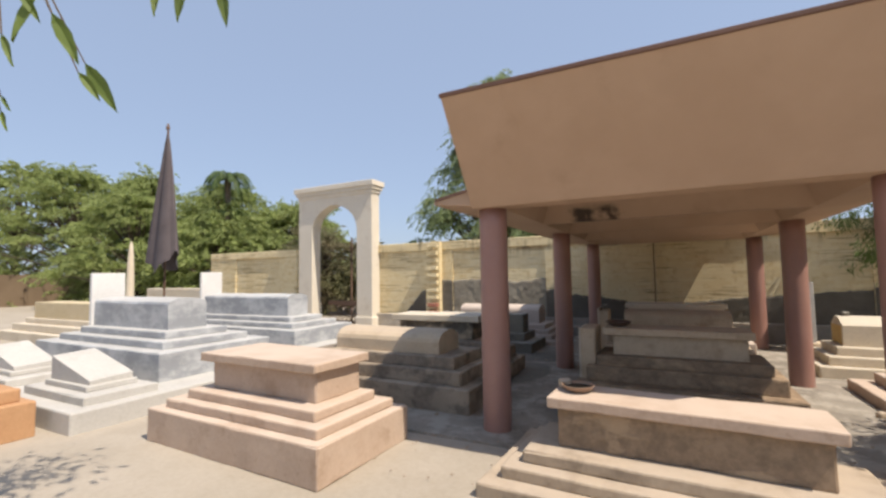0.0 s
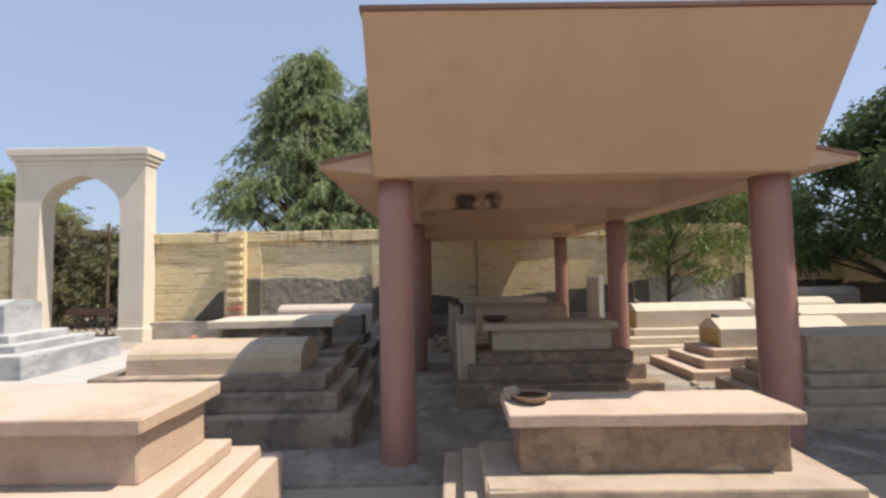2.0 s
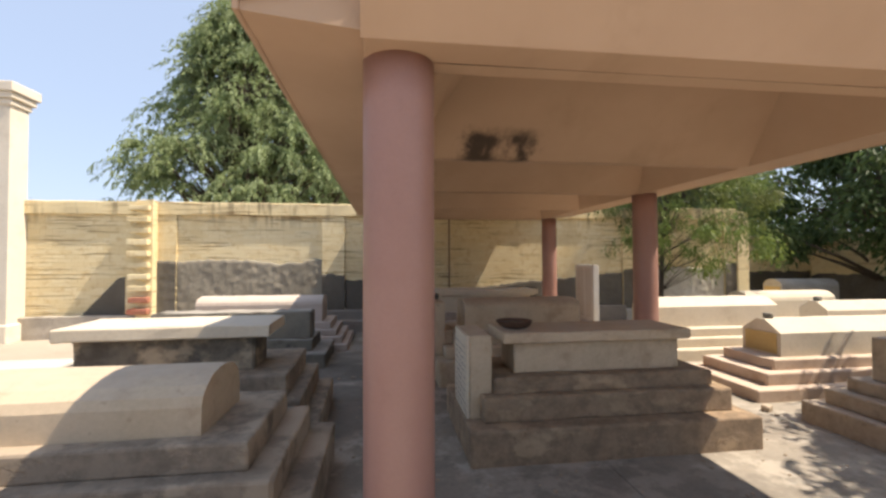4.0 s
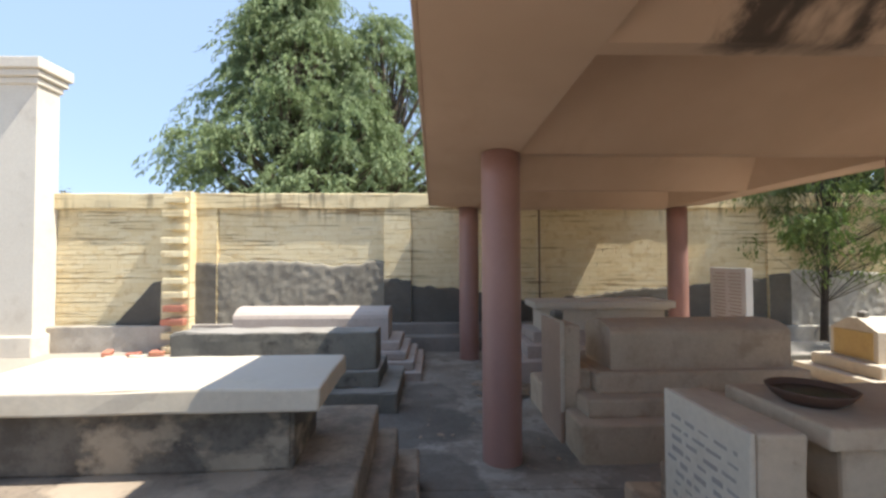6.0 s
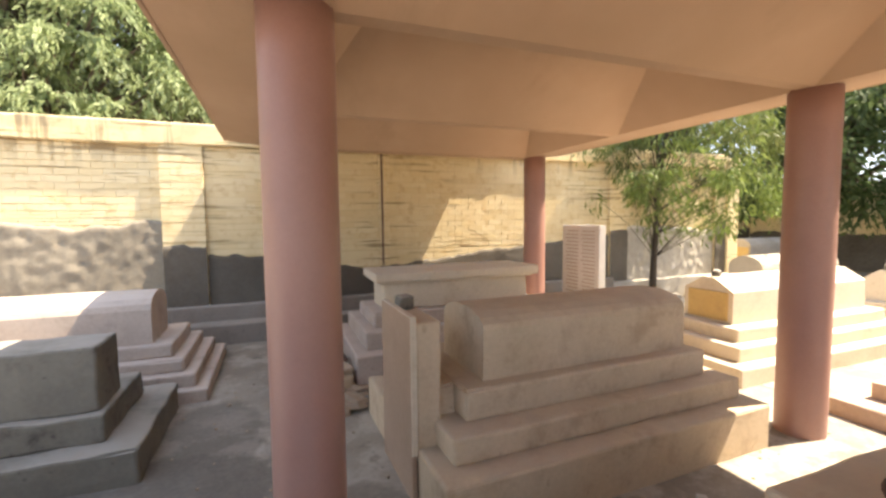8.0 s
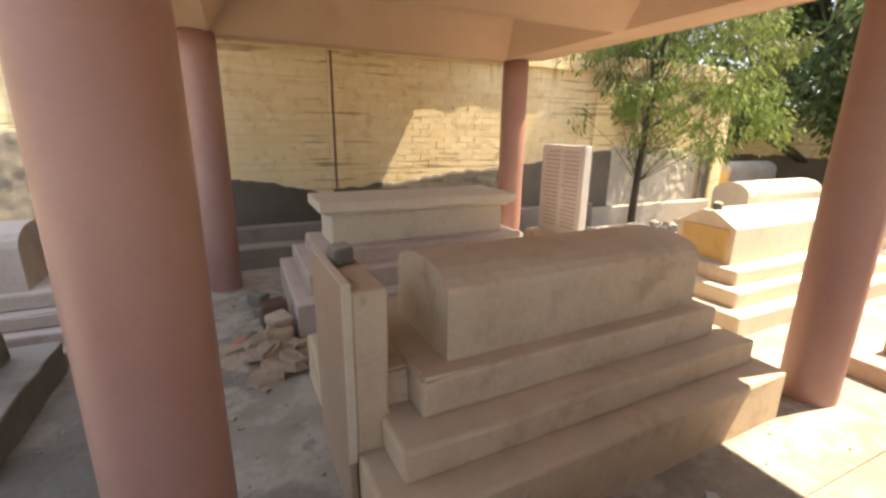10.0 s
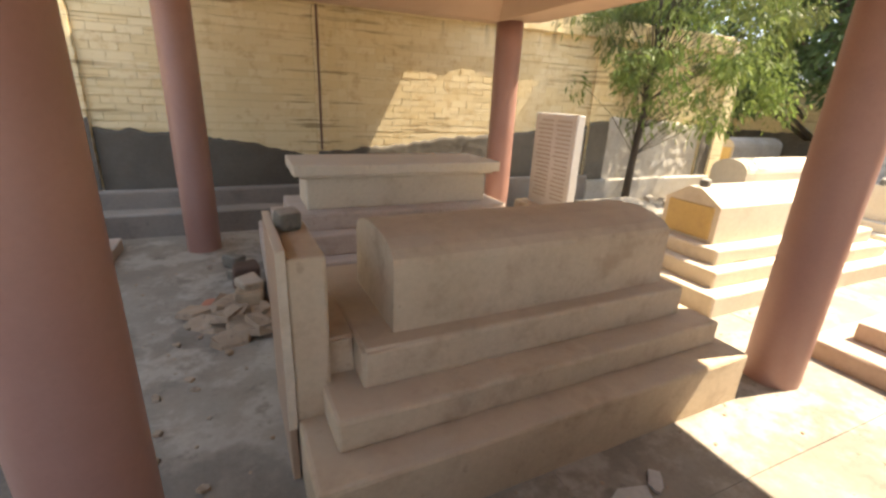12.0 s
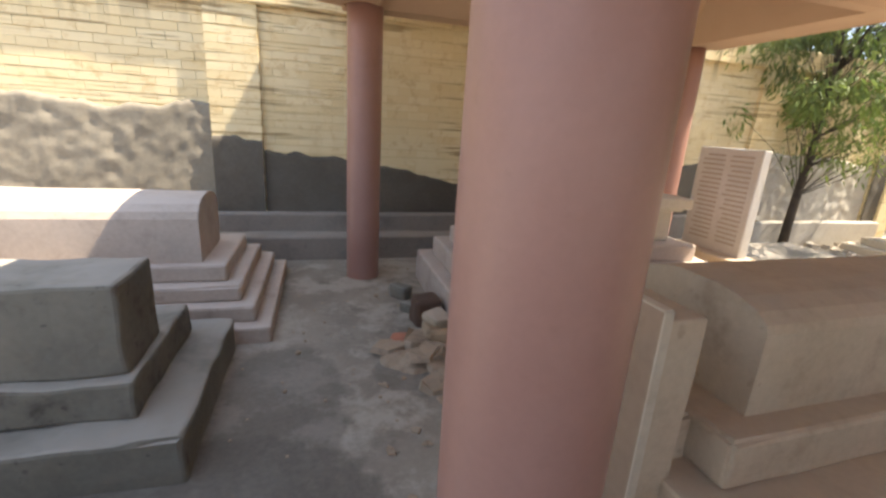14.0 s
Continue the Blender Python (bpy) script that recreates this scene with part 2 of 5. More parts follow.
M_LEAF_C = leafy("young_tree_leaf", (0.125, 0.185, 0.045), (0.21, 0.275, 0.075), (0.13, 0.15, 0.055))
M_LEAF_E = leafy("dusty_scrub_leaf", (0.16, 0.165, 0.08), (0.27, 0.265, 0.135), (0.20, 0.17, 0.10))
M_LEAF_D = leafy("dark_tree_leaf", (0.065, 0.11, 0.035), (0.125, 0.175, 0.065), (0.08, 0.115, 0.045))


def flaking(name, plaster, bare, dark, level=0.5):
    """Old cream coat that has fallen off in ragged patches and shows dark rough cement."""
    k = Nodes(name)
    edge = k.noise(2.4, 9, 0.62, (1, 1, 1.5))
    off = k.ramp(edge, level - 0.025, level + 0.02)
    under = k.mix(k.ramp(k.noise(7, 6, 0.7, None, (3, 3, 3)), 0.35, 0.65), bare, dark)
    coat = k.mix(k.ramp(k.noise(1.5, 6, 0.6, None, (7, 1, 4)), 0.35, 0.68), plaster, tuple(v * 0.68 for v in plaster))
    coat = k.mix(0.3, coat, k.mix(k.noise(36, 3), tuple(v * 0.6 for v in plaster), tuple(v * 1.2 for v in plaster)))
    rim = k.math("MULTIPLY", k.ramp(edge, level - 0.07, level - 0.02), 0.45)
    col = k.mix(off, k.mix(rim, coat, dark), under)
    k.bump(k.math("SUBTRACT", k.noise(28, 4), k.math("MULTIPLY", off, 2.0)), 0.6, 0.003)
    return k.done(col, 0.93)


M_FLAKE = flaking("flaking_cream_plaster", (0.42, 0.34, 0.24), (0.18, 0.155, 0.12), (0.095, 0.08, 0.062), 0.48)
M_FLAKESTEP = flaking("flaking_step_plaster", (0.40, 0.32, 0.235), (0.27, 0.215, 0.16), (0.17, 0.135, 0.10), 0.52)
M_BROWN = flaking("bare_brown_render", (0.42, 0.305, 0.195), (0.30, 0.215, 0.14), (0.19, 0.135, 0.088), 0.46)


def marble_tile():
    k = Nodes("blue_grey_marble")
    v = k.noise(1.7, 8, 0.72, (1, 1, 1.6))
    col = k.mix(k.ramp(v, 0.42, 0.62), (0.265, 0.275, 0.29), (0.43, 0.437, 0.445))
    col = k.mix(k.math("MULTIPLY", k.ramp(k.noise(5, 8, 0.75, None, (5, 1, 2)), 0.55, 0.66), 0.35), col, (0.52, 0.515, 0.50))
    # upward faces mixed towards a pale cream by their normal
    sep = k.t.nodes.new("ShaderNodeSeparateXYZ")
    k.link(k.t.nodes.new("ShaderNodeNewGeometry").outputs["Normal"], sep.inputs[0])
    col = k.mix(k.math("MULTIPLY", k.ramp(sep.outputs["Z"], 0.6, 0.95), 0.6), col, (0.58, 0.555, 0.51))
    k.bump(k.noise(20, 3), 0.06, 0.004)
    return k.done(col, k.math("ADD", k.math("MULTIPLY", k.noise(6, 3), 0.3), 0.3))


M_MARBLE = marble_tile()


def roof_plaster():
    """Ochre-pink roof plaster with faint pour lines and one patch of lamp soot on the first fold."""
    k = Nodes("ochre_roof_plaster")
    col = k.mix(k.ramp(k.noise(0.7, 5), 0.32, 0.68), (0.425, 0.292, 0.198), (0.48, 0.337, 0.235))
    col = k.mix(k.math("MULTIPLY", k.ramp(k.noise(1.6, 6, 0.65, (1, 0.3, 1), (2, 4, 1)), 0.55, 0.72), 0.3), col, (0.31, 0.205, 0.13))
    sep = k.t.nodes.new("ShaderNodeSeparateXYZ")
    k.link(k.pos, sep.inputs[0])
    wob = k.math("MULTIPLY", k.math("SUBTRACT", k.noise(7, 5, 0.7, (1, 0.7, 0.7)), 0.5), 0.42)
    wx = k.math("ABSOLUTE", k.math("SUBTRACT", k.math("ADD", sep.outputs["X"], wob), -0.32), 0.0)
    wy = k.math("ABSOLUTE", k.math("SUBTRACT", k.math("ADD", sep.outputs["Y"], k.math("MULTIPLY", wob, 0.5)), 6.0), 0.0)
    inside = k.math("MULTIPLY", k.ramp(wx, 0.36, 0.20), k.ramp(wy, 0.22, 0.10))
    inside = k.math("MULTIPLY", inside, k.ramp(sep.outputs["Z"], 2.33, 2.36))
    inside = k.math("MULTIPLY", inside, k.ramp(k.noise(4.0, 4, 0.6, (1, 0.25, 1), (1, 1, 1)), 0.3, 0.55))
    col = k.mix(k.math("MULTIPLY", inside, 0.93), col, (0.035, 0.024, 0.018))
    k.bump(k.math("ADD", k.noise(26, 4), k.math("MULTIPLY", k.noise(3, 3), 4.0)), 0.2, 0.002)
    return k.done(col, 0.85)


M_ROOF = roof_plaster()

# ---- building helpers ----


def link_mesh(name, bm, material, smooth=False):
    me = bpy.data.meshes.new(name)
    bmesh.ops.recalc_face_normals(bm, faces=bm.faces)
    bm.to_mesh(me)
    bm.free()
    me.materials.append(material)
    if smooth:
        me.polygons.foreach_set("use_smooth", [True] * len(me.polygons))
    return new(name, me)


def part(name, bm, material, parent, label="", smooth=False):
    ob = link_mesh(name, bm, material, smooth)
    ob.parent = parent
    if label:
        ob["label"] = label
    return ob


def thing(name, x, y, z=0.0, rz=0.0, label="", category="", group="", kind=""):
    ob = new(name)
    ob.matrix_basis = pose(x, y, z, 0, 0, rz)
    return tagged(ob, label, category, group, kind)


def steps(a, b, edge, size):
    n = max(1, round((b - a - 2 * edge) / size))
    return [a, a + edge] + [a + edge + (b - a - 2 * edge) * i / n for i in range(1, n)] + [b - edge, b]


def worn_block(x0, x1, y0, y1, z0, z1, edge=0.018, rough=0.006, size=0.16, bm=None, chips=True):
    """A block with rounded, slightly uneven edges."""
    bm = bm or bmesh.new()
    edge = min(edge, (x1 - x0) * 0.3, (y1 - y0) * 0.3, (z1 - z0) * 0.3)
    axes = (steps(x0, x1, edge, size), steps(y0, y1, edge, size), steps(z0, z1, edge, size))
    lo, hi = Vector((x0 + edge, y0 + edge, z0 + edge)), Vector((x1 - edge, y1 - edge, z1 - edge))
    cache = {}

    def vert(p):
        key = tuple(round(c, 5) for c in p)
        if key not in cache:
            q = Vector(p)
            c = Vector([min(max(q[i], lo[i]), hi[i]) for i in range(3)])
            d = q - c
            r = c + d.normalized() * edge if d.length > 1e-6 else q
            w = noise.noise_vector(Vector(p) * 5.3 + Vector((x0 * 3.1, y0 * 7.7, 1.3))) * rough
            if d.length > edge * 1.2:
                bite = noise.noise(Vector(p) * 3.1 + Vector((y0, x0 * 2.3, z1)))
                if chips and bite > 0.3:
                    r = r - d.normalized() * (bite - 0.3) * 0.05
            cache[key] = bm.verts.new(r + w)
        return cache[key]

    for ax in range(3):
        u, v = [i for i in range(3) if i != ax]
        for side in (axes[ax][0], axes[ax][-1]):
            for i in range(len(axes[u]) - 1):
                for j in range(len(axes[v]) - 1):
                    q = []
                    for a, b in ((i, j), (i + 1, j), (i + 1, j + 1), (i, j + 1)):
                        p = [0, 0, 0]
                        p[ax], p[u], p[v] = side, axes[u][a], axes[v][b]
                        q.append(vert(p))
                    bm.faces.new(q)
    return bm


def prism(profile, x0, x1, rough=0.005, size=0.2, bm=None):
    """A closed (y, z) profile carried along x, with slightly uneven faces."""
    bm = bm or bmesh.new()
    n = max(2, round((x1 - x0) / size))
    rings = []
    for i in range(n + 1):
        x = x0 + (x1 - x0) * i / n
        rings.append([bm.verts.new(Vector((x, y, z)) + noise.noise_vector(Vector((x * 4, y * 6 + x0, z * 6))) * rough) for y, z in profile])
    k = len(profile)
    for a, b in zip(rings, rings[1:]):
        for i in range(k):
            bm.faces.new((a[i], a[(i + 1) % k], b[(i + 1) % k], b[i]))
    bm.faces.new(rings[0])
    bm.faces.new(rings[-1])
    return bm


def barrel(y0, y1, z0, z1, rise, n=9):
    """Upright sides with a low curved top."""
    pts = [(y0, z0), (y1, z0)]
    r = (y1 - y0) / 2
    for i in range(n + 1):
        a = math.pi * i / n
        pts.append(((y0 + y1) / 2 + r * math.cos(a), z1 - rise + rise * math.sin(a)))
    return pts


def hipped(y0, y1, z0, z1, rise, flat=0.12):
    m = (y0 + y1) / 2
    return [(y0, z0), (y1, z0), (y1, z1 - rise), (m + flat / 2, z1), (m - flat / 2, z1), (y0, z1 - rise)]


def soft_top(y0, y1, z0, z1, rise):
    """Upright sides, rounded shoulders and a nearly flat top."""
    pts = [(y0, z0), (y1, z0)]
    for y, back in ((y1, 1), (y0, -1)):
        edge = [(y - back * w, z1 - rise * d) for w, d in ((0.0, 1.0), (0.012, 0.72), (0.05, 0.42), (0.12, 0.16), (0.21, 0.02))]
        pts += edge if back > 0 else edge[::-1]
    return pts


def lathe(profile, n=28, bm=None, cx=0.0, cy=0.0, wobble=0.0):
    """(radius, z) profile turned round the z axis."""
    bm = bm or bmesh.new()
    rings = []
    for r, z in profile:
        ring = []
        for i in range(n):
            a = 2 * math.pi * i / n
            k = 1 + wobble * noise.noise(Vector((math.cos(a) * 2 + cx, math.sin(a) * 2 + cy, z * 2)))
            ring.append(bm.verts.new((cx + r * k * math.cos(a), cy + r * k * math.sin(a), z)))
        rings.append(ring)
    for a, b in zip(rings, rings[1:]):
        for i in range(n):
            bm.faces.new((a[i], a[(i + 1) % n], b[(i + 1) % n], b[i]))
    bm.faces.new(rings[0])
    bm.faces.new(rings[-1])
    return bm


def grave(label, tiers, body, mats, rz=0.0, cap=None, group="stepped graves", kind_name="grave", end_panel=None, wear=0.006):
    """Tiers are (x0, x1, y0, y1, z0, z1) in the plan; body is (shape, x0, x1, y0, y1, z0, z1, rise); turned by rz about the first tier's middle."""
    t = tiers[0]
    cx, cy = (t[0] + t[1]) / 2, (t[2] + t[3]) / 2
    top = thing(kind_name, cx, cy, t[4], rz, label, "grave", group)
    zb = t[4]
    for x0, x1, y0, y1, z0, z1 in tiers:
        part("step", worn_block(x0 - cx, x1 - cx, y0 - cy, y1 - cy, z0 - zb, z1 - zb, 0.018, wear, 0.16 if wear < 0.01 else 0.07), mats[0], top)
    if body:
        shape, x0, x1, y0, y1, z0, z1, rise = body
        x0, x1, y0, y1, z0, z1 = x0 - cx, x1 - cx, y0 - cy, y1 - cy, z0 - zb, z1 - zb
        if shape == "box":
            bm = worn_block(x0, x1, y0, y1, z0, z1, 0.018, wear, 0.16 if wear < 0.01 else 0.07)
        elif shape == "soft":
            bm = prism(soft_top(y0, y1, z0, z1, rise), x0, x1, 0.004, 0.12)
        elif shape == "barrel":
            bm = prism(barrel(y0, y1, z0, z1, rise), x0, x1)
        else:
            bm = prism(hipped(y0, y1, z0, z1, rise), x0, x1)
        part("body", bm, mats[1], top)
        if end_panel:
            m = 0.05
            part("end_panel", worn_block(x0 - 0.012, x0 + 0.01, y0 + m, y1 - m, z0 + 0.03, z1 - rise - 0.01, 0.005, 0.002), end_panel, top, "yellow painted end panel")
    if cap:
        x0, x1, y0, y1, z0, z1 = cap
        part("cap_slab", worn_block(x0 - cx, x1 - cx, y0 - cy, y1 - cy, z0 - zb, z1 - zb, 0.012), mats[2] if len(mats) > 2 else mats[1], top)
    return top

# ---- ground and walls ----
def ground_sheet():
    bm = bmesh.new()
    xs = [-900, -300, -120, -60, -40] + [-30 + i * 0.5 for i in range(101)] + [30, 60, 120, 300, 900]
    ys = [-900, -300, -120, -60, -25] + [-6 + i * 0.5 for i in range(61)] + [40, 60, 120, 300, 900]
    grid = []
    for y in ys:
        row = []
        for x in xs:
            near = abs(x) < 20 and -6 < y < 22
            z = noise.noise(Vector((x * 0.5, y * 0.5, 0))) * 0.02 + noise.noise(Vector((x * 1.7, y * 1.7, 3))) * 0.008 if near else 0.0
            row.append(bm.verts.new((x, y, z - 0.02)))
        grid.append(row)
    for a, b in zip(grid, grid[1:]):
        for i in range(len(xs) - 1):
            bm.faces.new((a[i], a[i + 1], b[i + 1], b[i]))
    return bm


tagged(link_mesh("ground", ground_sheet(), M_GROUND, True), "pale sandy earth of a graveyard", "ground", kind="structure")
floor_slab = tagged(link_mesh("floor", worn_block(-5.2, 6.3, 4.02, 11.98, -0.2, -0.012, 0.02, 0.002, 0.8), M_GROUND), "dusty grey concrete floor cast in panels", "floor", kind="structure")


def floor_panels():
    r = random.Random(21)
    xs, ys = (-5.2, 0.42, 2.75, 6.3), (4.02, 7.42, 11.98)
    cells = [(a, b, c, d) for a, b in zip(xs, xs[1:]) for c, d in zip(ys, ys[1:])]
    for x0, x1, y0, y1 in cells:
        z = 0.010 + r.uniform(-0.0015, 0.0015)
        part("floor_panel", worn_block(x0 + 0.0012, x1 - 0.0012, y0 + 0.0012, y1 - 0.0012, -0.06, z, 0.0025, 0.004, 0.3), M_FLOOR, floor_slab)


floor_panels()

WALL_Y, WALL_TOP = 12.25, 2.74
rng = random.Random(4)
PANELS = [(-8.31, -6.45), (-5.49, -2.56), (-2.08, 0.16), (0.31, 4.35), (4.75, 7.0)]


def box_data(verts, faces, x0, x1, y0, y1, z0, z1):
    b = len(verts)
    verts += [(x0, y0, z0), (x1, y0, z0), (x1, y1, z0), (x0, y1, z0), (x0, y0, z1), (x1, y0, z1), (x1, y1, z1), (x0, y1, z1)]
    faces += [tuple(b + i for i in f) for f in ((0, 1, 5, 4), (1, 2, 6, 5), (3, 0, 4, 7), (4, 5, 6, 7), (0, 3, 2, 1))]


def data_object(name, verts, faces, material):
    me = bpy.data.meshes.new(name)
    me.from_pydata(verts, [], faces)
    me.materials.append(material)
    return new(name, me)


def courses(x0, x1, z0, z1, front, depth, rnd, step_z=0.083, length=0.235, joint=0.006):
    """Yields uneven bricks of a wall face that looks towards -y."""
    row, z = 0, z0
    while z + step_z * 0.5 < z1:
        x = x0 - (length / 2 if row % 2 else 0)
        h = step_z - (0.016 if rnd.random() < 0.22 else joint)
        while x < x1 - 0.02:
            a, b = max(x, x0), min(x + length - 0.003, x1)
            if b - a > 0.03:
                f = front + rnd.uniform(-0.0012, 0.0015)
                dz = rnd.uniform(-0.003, 0.003)
                yield a, b, f, front + depth, z + dz, min(z + h, z1) + dz
            x += length
        z += step_z
        row += 1


def wall_run(name, x0, x1, label, panels, y=WALL_Y, top=WALL_TOP):
    w = thing(name, 0, 0, 0, 0, label, "wall", kind="structure")
    part("core", worn_block(x0, x1, y + 0.075, y + 0.32, -0.15, top - 0.02, 0.01, 0.004, 0.5), M_MORTAR, w)
    part("coping", worn_block(x0, x1, y - 0.015, y + 0.36, top - 0.275, top, 0.02, 0.012, 0.14), M_BRICK, w)
    edges = [x0] + [v for p in panels for v in p] + [x1]
    for a, b in zip(edges[0::2], edges[1::2]):
        if b - a > 0.05:
            part("pilaster_core", worn_block(a + 0.004, b - 0.004, y + 0.013, y + 0.1, -0.1, top - 0.1, 0.004, 0.002, 0.4), M_MORTAR, w)
            verts, faces = [], []
            for q in courses(a, b, 0.02, top - 0.28, y + 0.005, 0.09, rng):
                box_data(verts, faces, *q)
            ob = data_object("pilaster", verts, faces, M_BRICK)
            ob.parent = w
    return w


wall = wall_run("wall_north", -8.33, 7.3, "cream painted brick boundary wall with recessed panels", PANELS)
wall_left = wall_run("wall_north_west", -17.2, -12.1, "cream painted brick boundary wall beside the gate", [(-15.6, -12.75)])


def dado(x0, x1, top, seed, y, thick=0.02, bottom=0.0, taper=0.0, lump=0.020, fall=0.0):
    """Cement render with a ragged upper edge."""
    bm = bmesh.new()
    n = max(3, round((x1 - x0) / 0.032))
    rows = 34
    front = []
    for i in range(n + 1):
        x = x0 + (x1 - x0) * i / n
        t = top - fall * (x - x0) / (x1 - x0) + 0.10 * noise.noise(Vector((x * 1.3, seed, 0))) + 0.05 * noise.noise(Vector((x * 4.5, seed, 2))) + 0.022 * noise.noise(Vector((x * 13, seed, 5)))
        if taper:
            t = max(0.45, t - max(0.0, 0.65 - (x - x0)) * taper)
        col = []
        for j in range(rows + 1):
            z = bottom + (t - bottom) * j / rows
            d = lump * (0.34 * noise.noise(Vector((x * 6.5 + z * 2, z * 9 - x, seed))) + 0.32 * noise.noise(Vector((x * 13 - z * 4, z * 19, seed))) + 0.2 * noise.noise(Vector((x * 27, z * 34, seed))))
            col.append(bm.verts.new((x, y - thick + d + (0.012 if j == rows else 0), z)))
        col.append(bm.verts.new((x, y + 0.02, t)))
        front.append(col)
    for a, b in zip(front, front[1:]):
        for j in range(rows + 1):
            bm.faces.new((a[j], b[j], b[j + 1], a[j + 1]))
    return bm


for i, (a, b) in enumerate(PANELS):
    part("cement_dado", dado(a + 0.005 if i else -7.25, b - 0.005, (1.14, 1.5, 1.1, 0.86, 1.3)[i], i * 3.3, WALL_Y + 0.055, 0.02 if i != 1 else 0.03, 0.0, 0.0 if i else 1.0, 0.016 if i not in (1, 4) else 0.04, (0, 0, 0.28, -0.36, 0)[i]), (M_DADO_PALE if i == 1 else M_LIME) if i in (1, 4) else M_DADO, wall, "lumpy pale cement render" if i in (1, 4) else "rough dark cement render", True)
for i, (a, b) in enumerate(((-5.88, -5.49), (-2.56, -2.08), (0.16, 0.31), (4.35, 4.75), (7.0, 7.3))):
    part("cement_dado", dado(a, b, (1.5, 1.2, 0.8, 1.25, 1.35)[i], i * 5.1 + 2, WALL_Y + 0.002), M_DADO, wall, "rough dark cement render", True)
part("plinth", worn_block(-8.33, -5.9, 12.125, 12.27, -0.1, 0.43, 0.02, 0.014, 0.16), M_DUST, wall, "crumbling sandy plinth")
part("plinth", worn_block(-5.897, 4.35, 12.12, 12.27, -0.1, 0.45, 0.02, 0.008, 0.3), M_PLINTH, wall)
part("plinth", worn_block(4.353, 7.3, 12.13, 12.27, -0.1, 0.36, 0.02, 0.012, 0.2), M_LIME, wall, "crumbling pale plinth")
part("plinth_step", worn_block(-2.9, 0.6, 11.86, 12.12, -0.1, 0.26, 0.02, 0.008, 0.3), M_PLINTH, wall)

# solid brown strip: rusty joint stain and its shadow edge in one colour
part("joint_strip", worn_block(0.19, 0.216, WALL_Y - 0.008, WALL_Y + 0.02, 0.86, 2.46, 0.004, 0.004, 0.12), M_RIM, wall, "rusty joint line down the wall with its shadow edge painted in")

# far walls that close the graveyard
tagged(link_mesh("wall_east", worn_block(13.2, 13.5, -30, 16.0, -0.1, 2.3, 0.02, 0.01, 1.2), M_BRICK), "far cream painted boundary wall in tree shade", "wall", kind="structure")
tagged(link_mesh("wall_east_dado", dado(-16.0, 30.0, 1.0, 9.0, 0.0, 0.04), M_DADO), "dark cement band along the far wall", "wall", kind="structure").matrix_basis = pose(13.2, 0, 0, 0, 0, -90)
tagged(link_mesh("wall_north_east", worn_block(7.3, 13.2, 15.7, 16.0, -0.1, 2.3, 0.02, 0.01, 1.2), M_BRICK), "set-back stretch of cream boundary wall", "wall", kind="structure")
tagged(link_mesh("wall_north_east_dado", dado(7.3, 13.1, 1.1, 12.0, 15.7, 0.03), M_DADO), "dark cement band along the set-back wall", "wall", kind="structure")
tagged(link_mesh("wall_east_return", worn_block(7.3, 7.62, 12.2, 15.7, -0.1, 2.66, 0.02, 0.01, 0.5), M_BRICK), "return of the cream boundary wall", "wall", kind="structure")
tagged(link_mesh("wall_west", worn_block(-40.3, -40.0, -30, 22, -0.1, 2.2, 0.02, 0.01, 1.5), M_MUD), "far brown boundary wall", "wall", kind="structure")
tagged(link_mesh("wall_far_west", worn_block(-40.0, -17.2, 22, 22.3, -0.1, 2.0, 0.02, 0.01, 1.5), M_MUD), "far brown boundary wall under trees", "wall", kind="structure")
tagged(link_mesh("wall_south", worn_block(-40.0, 13.2, -30.3, -30, -0.1, 2.4, 0.02, 0.01, 1.5), M_BRICK), "boundary wall behind the walk", "wall", kind="structure")


def toothed_buttress():
    b = thing("brick_buttress", -6.05, WALL_Y, 0, 0, "toothed brick buttress stub with broken ends against the wall", "buttress", kind="structure")
    part("core", worn_block(-0.12, 0.2, -0.18, 0.08, -0.05, 2.75, 0.01, 0.006, 0.2), M_BRICK, b)
    z, i = 0.0, 0
    r = random.Random(8)
    while z < 2.66:
        long = (i // 1) % 2 == 0
        h = 0.115
        if long:
            x0, y0 = -0.21 + r.uniform(-0.02, 0.02), -0.30 + r.uniform(-0.025, 0.03)
            part("brick", worn_block(x0, 0.16, y0, 0.05, z, z + h - 0.008, 0.012, 0.006, 0.1), M_REDBRICK if 0.3 < z < 0.75 else M_BRICK, b)
        z += h
        i += 1
    return b


toothed_buttress()


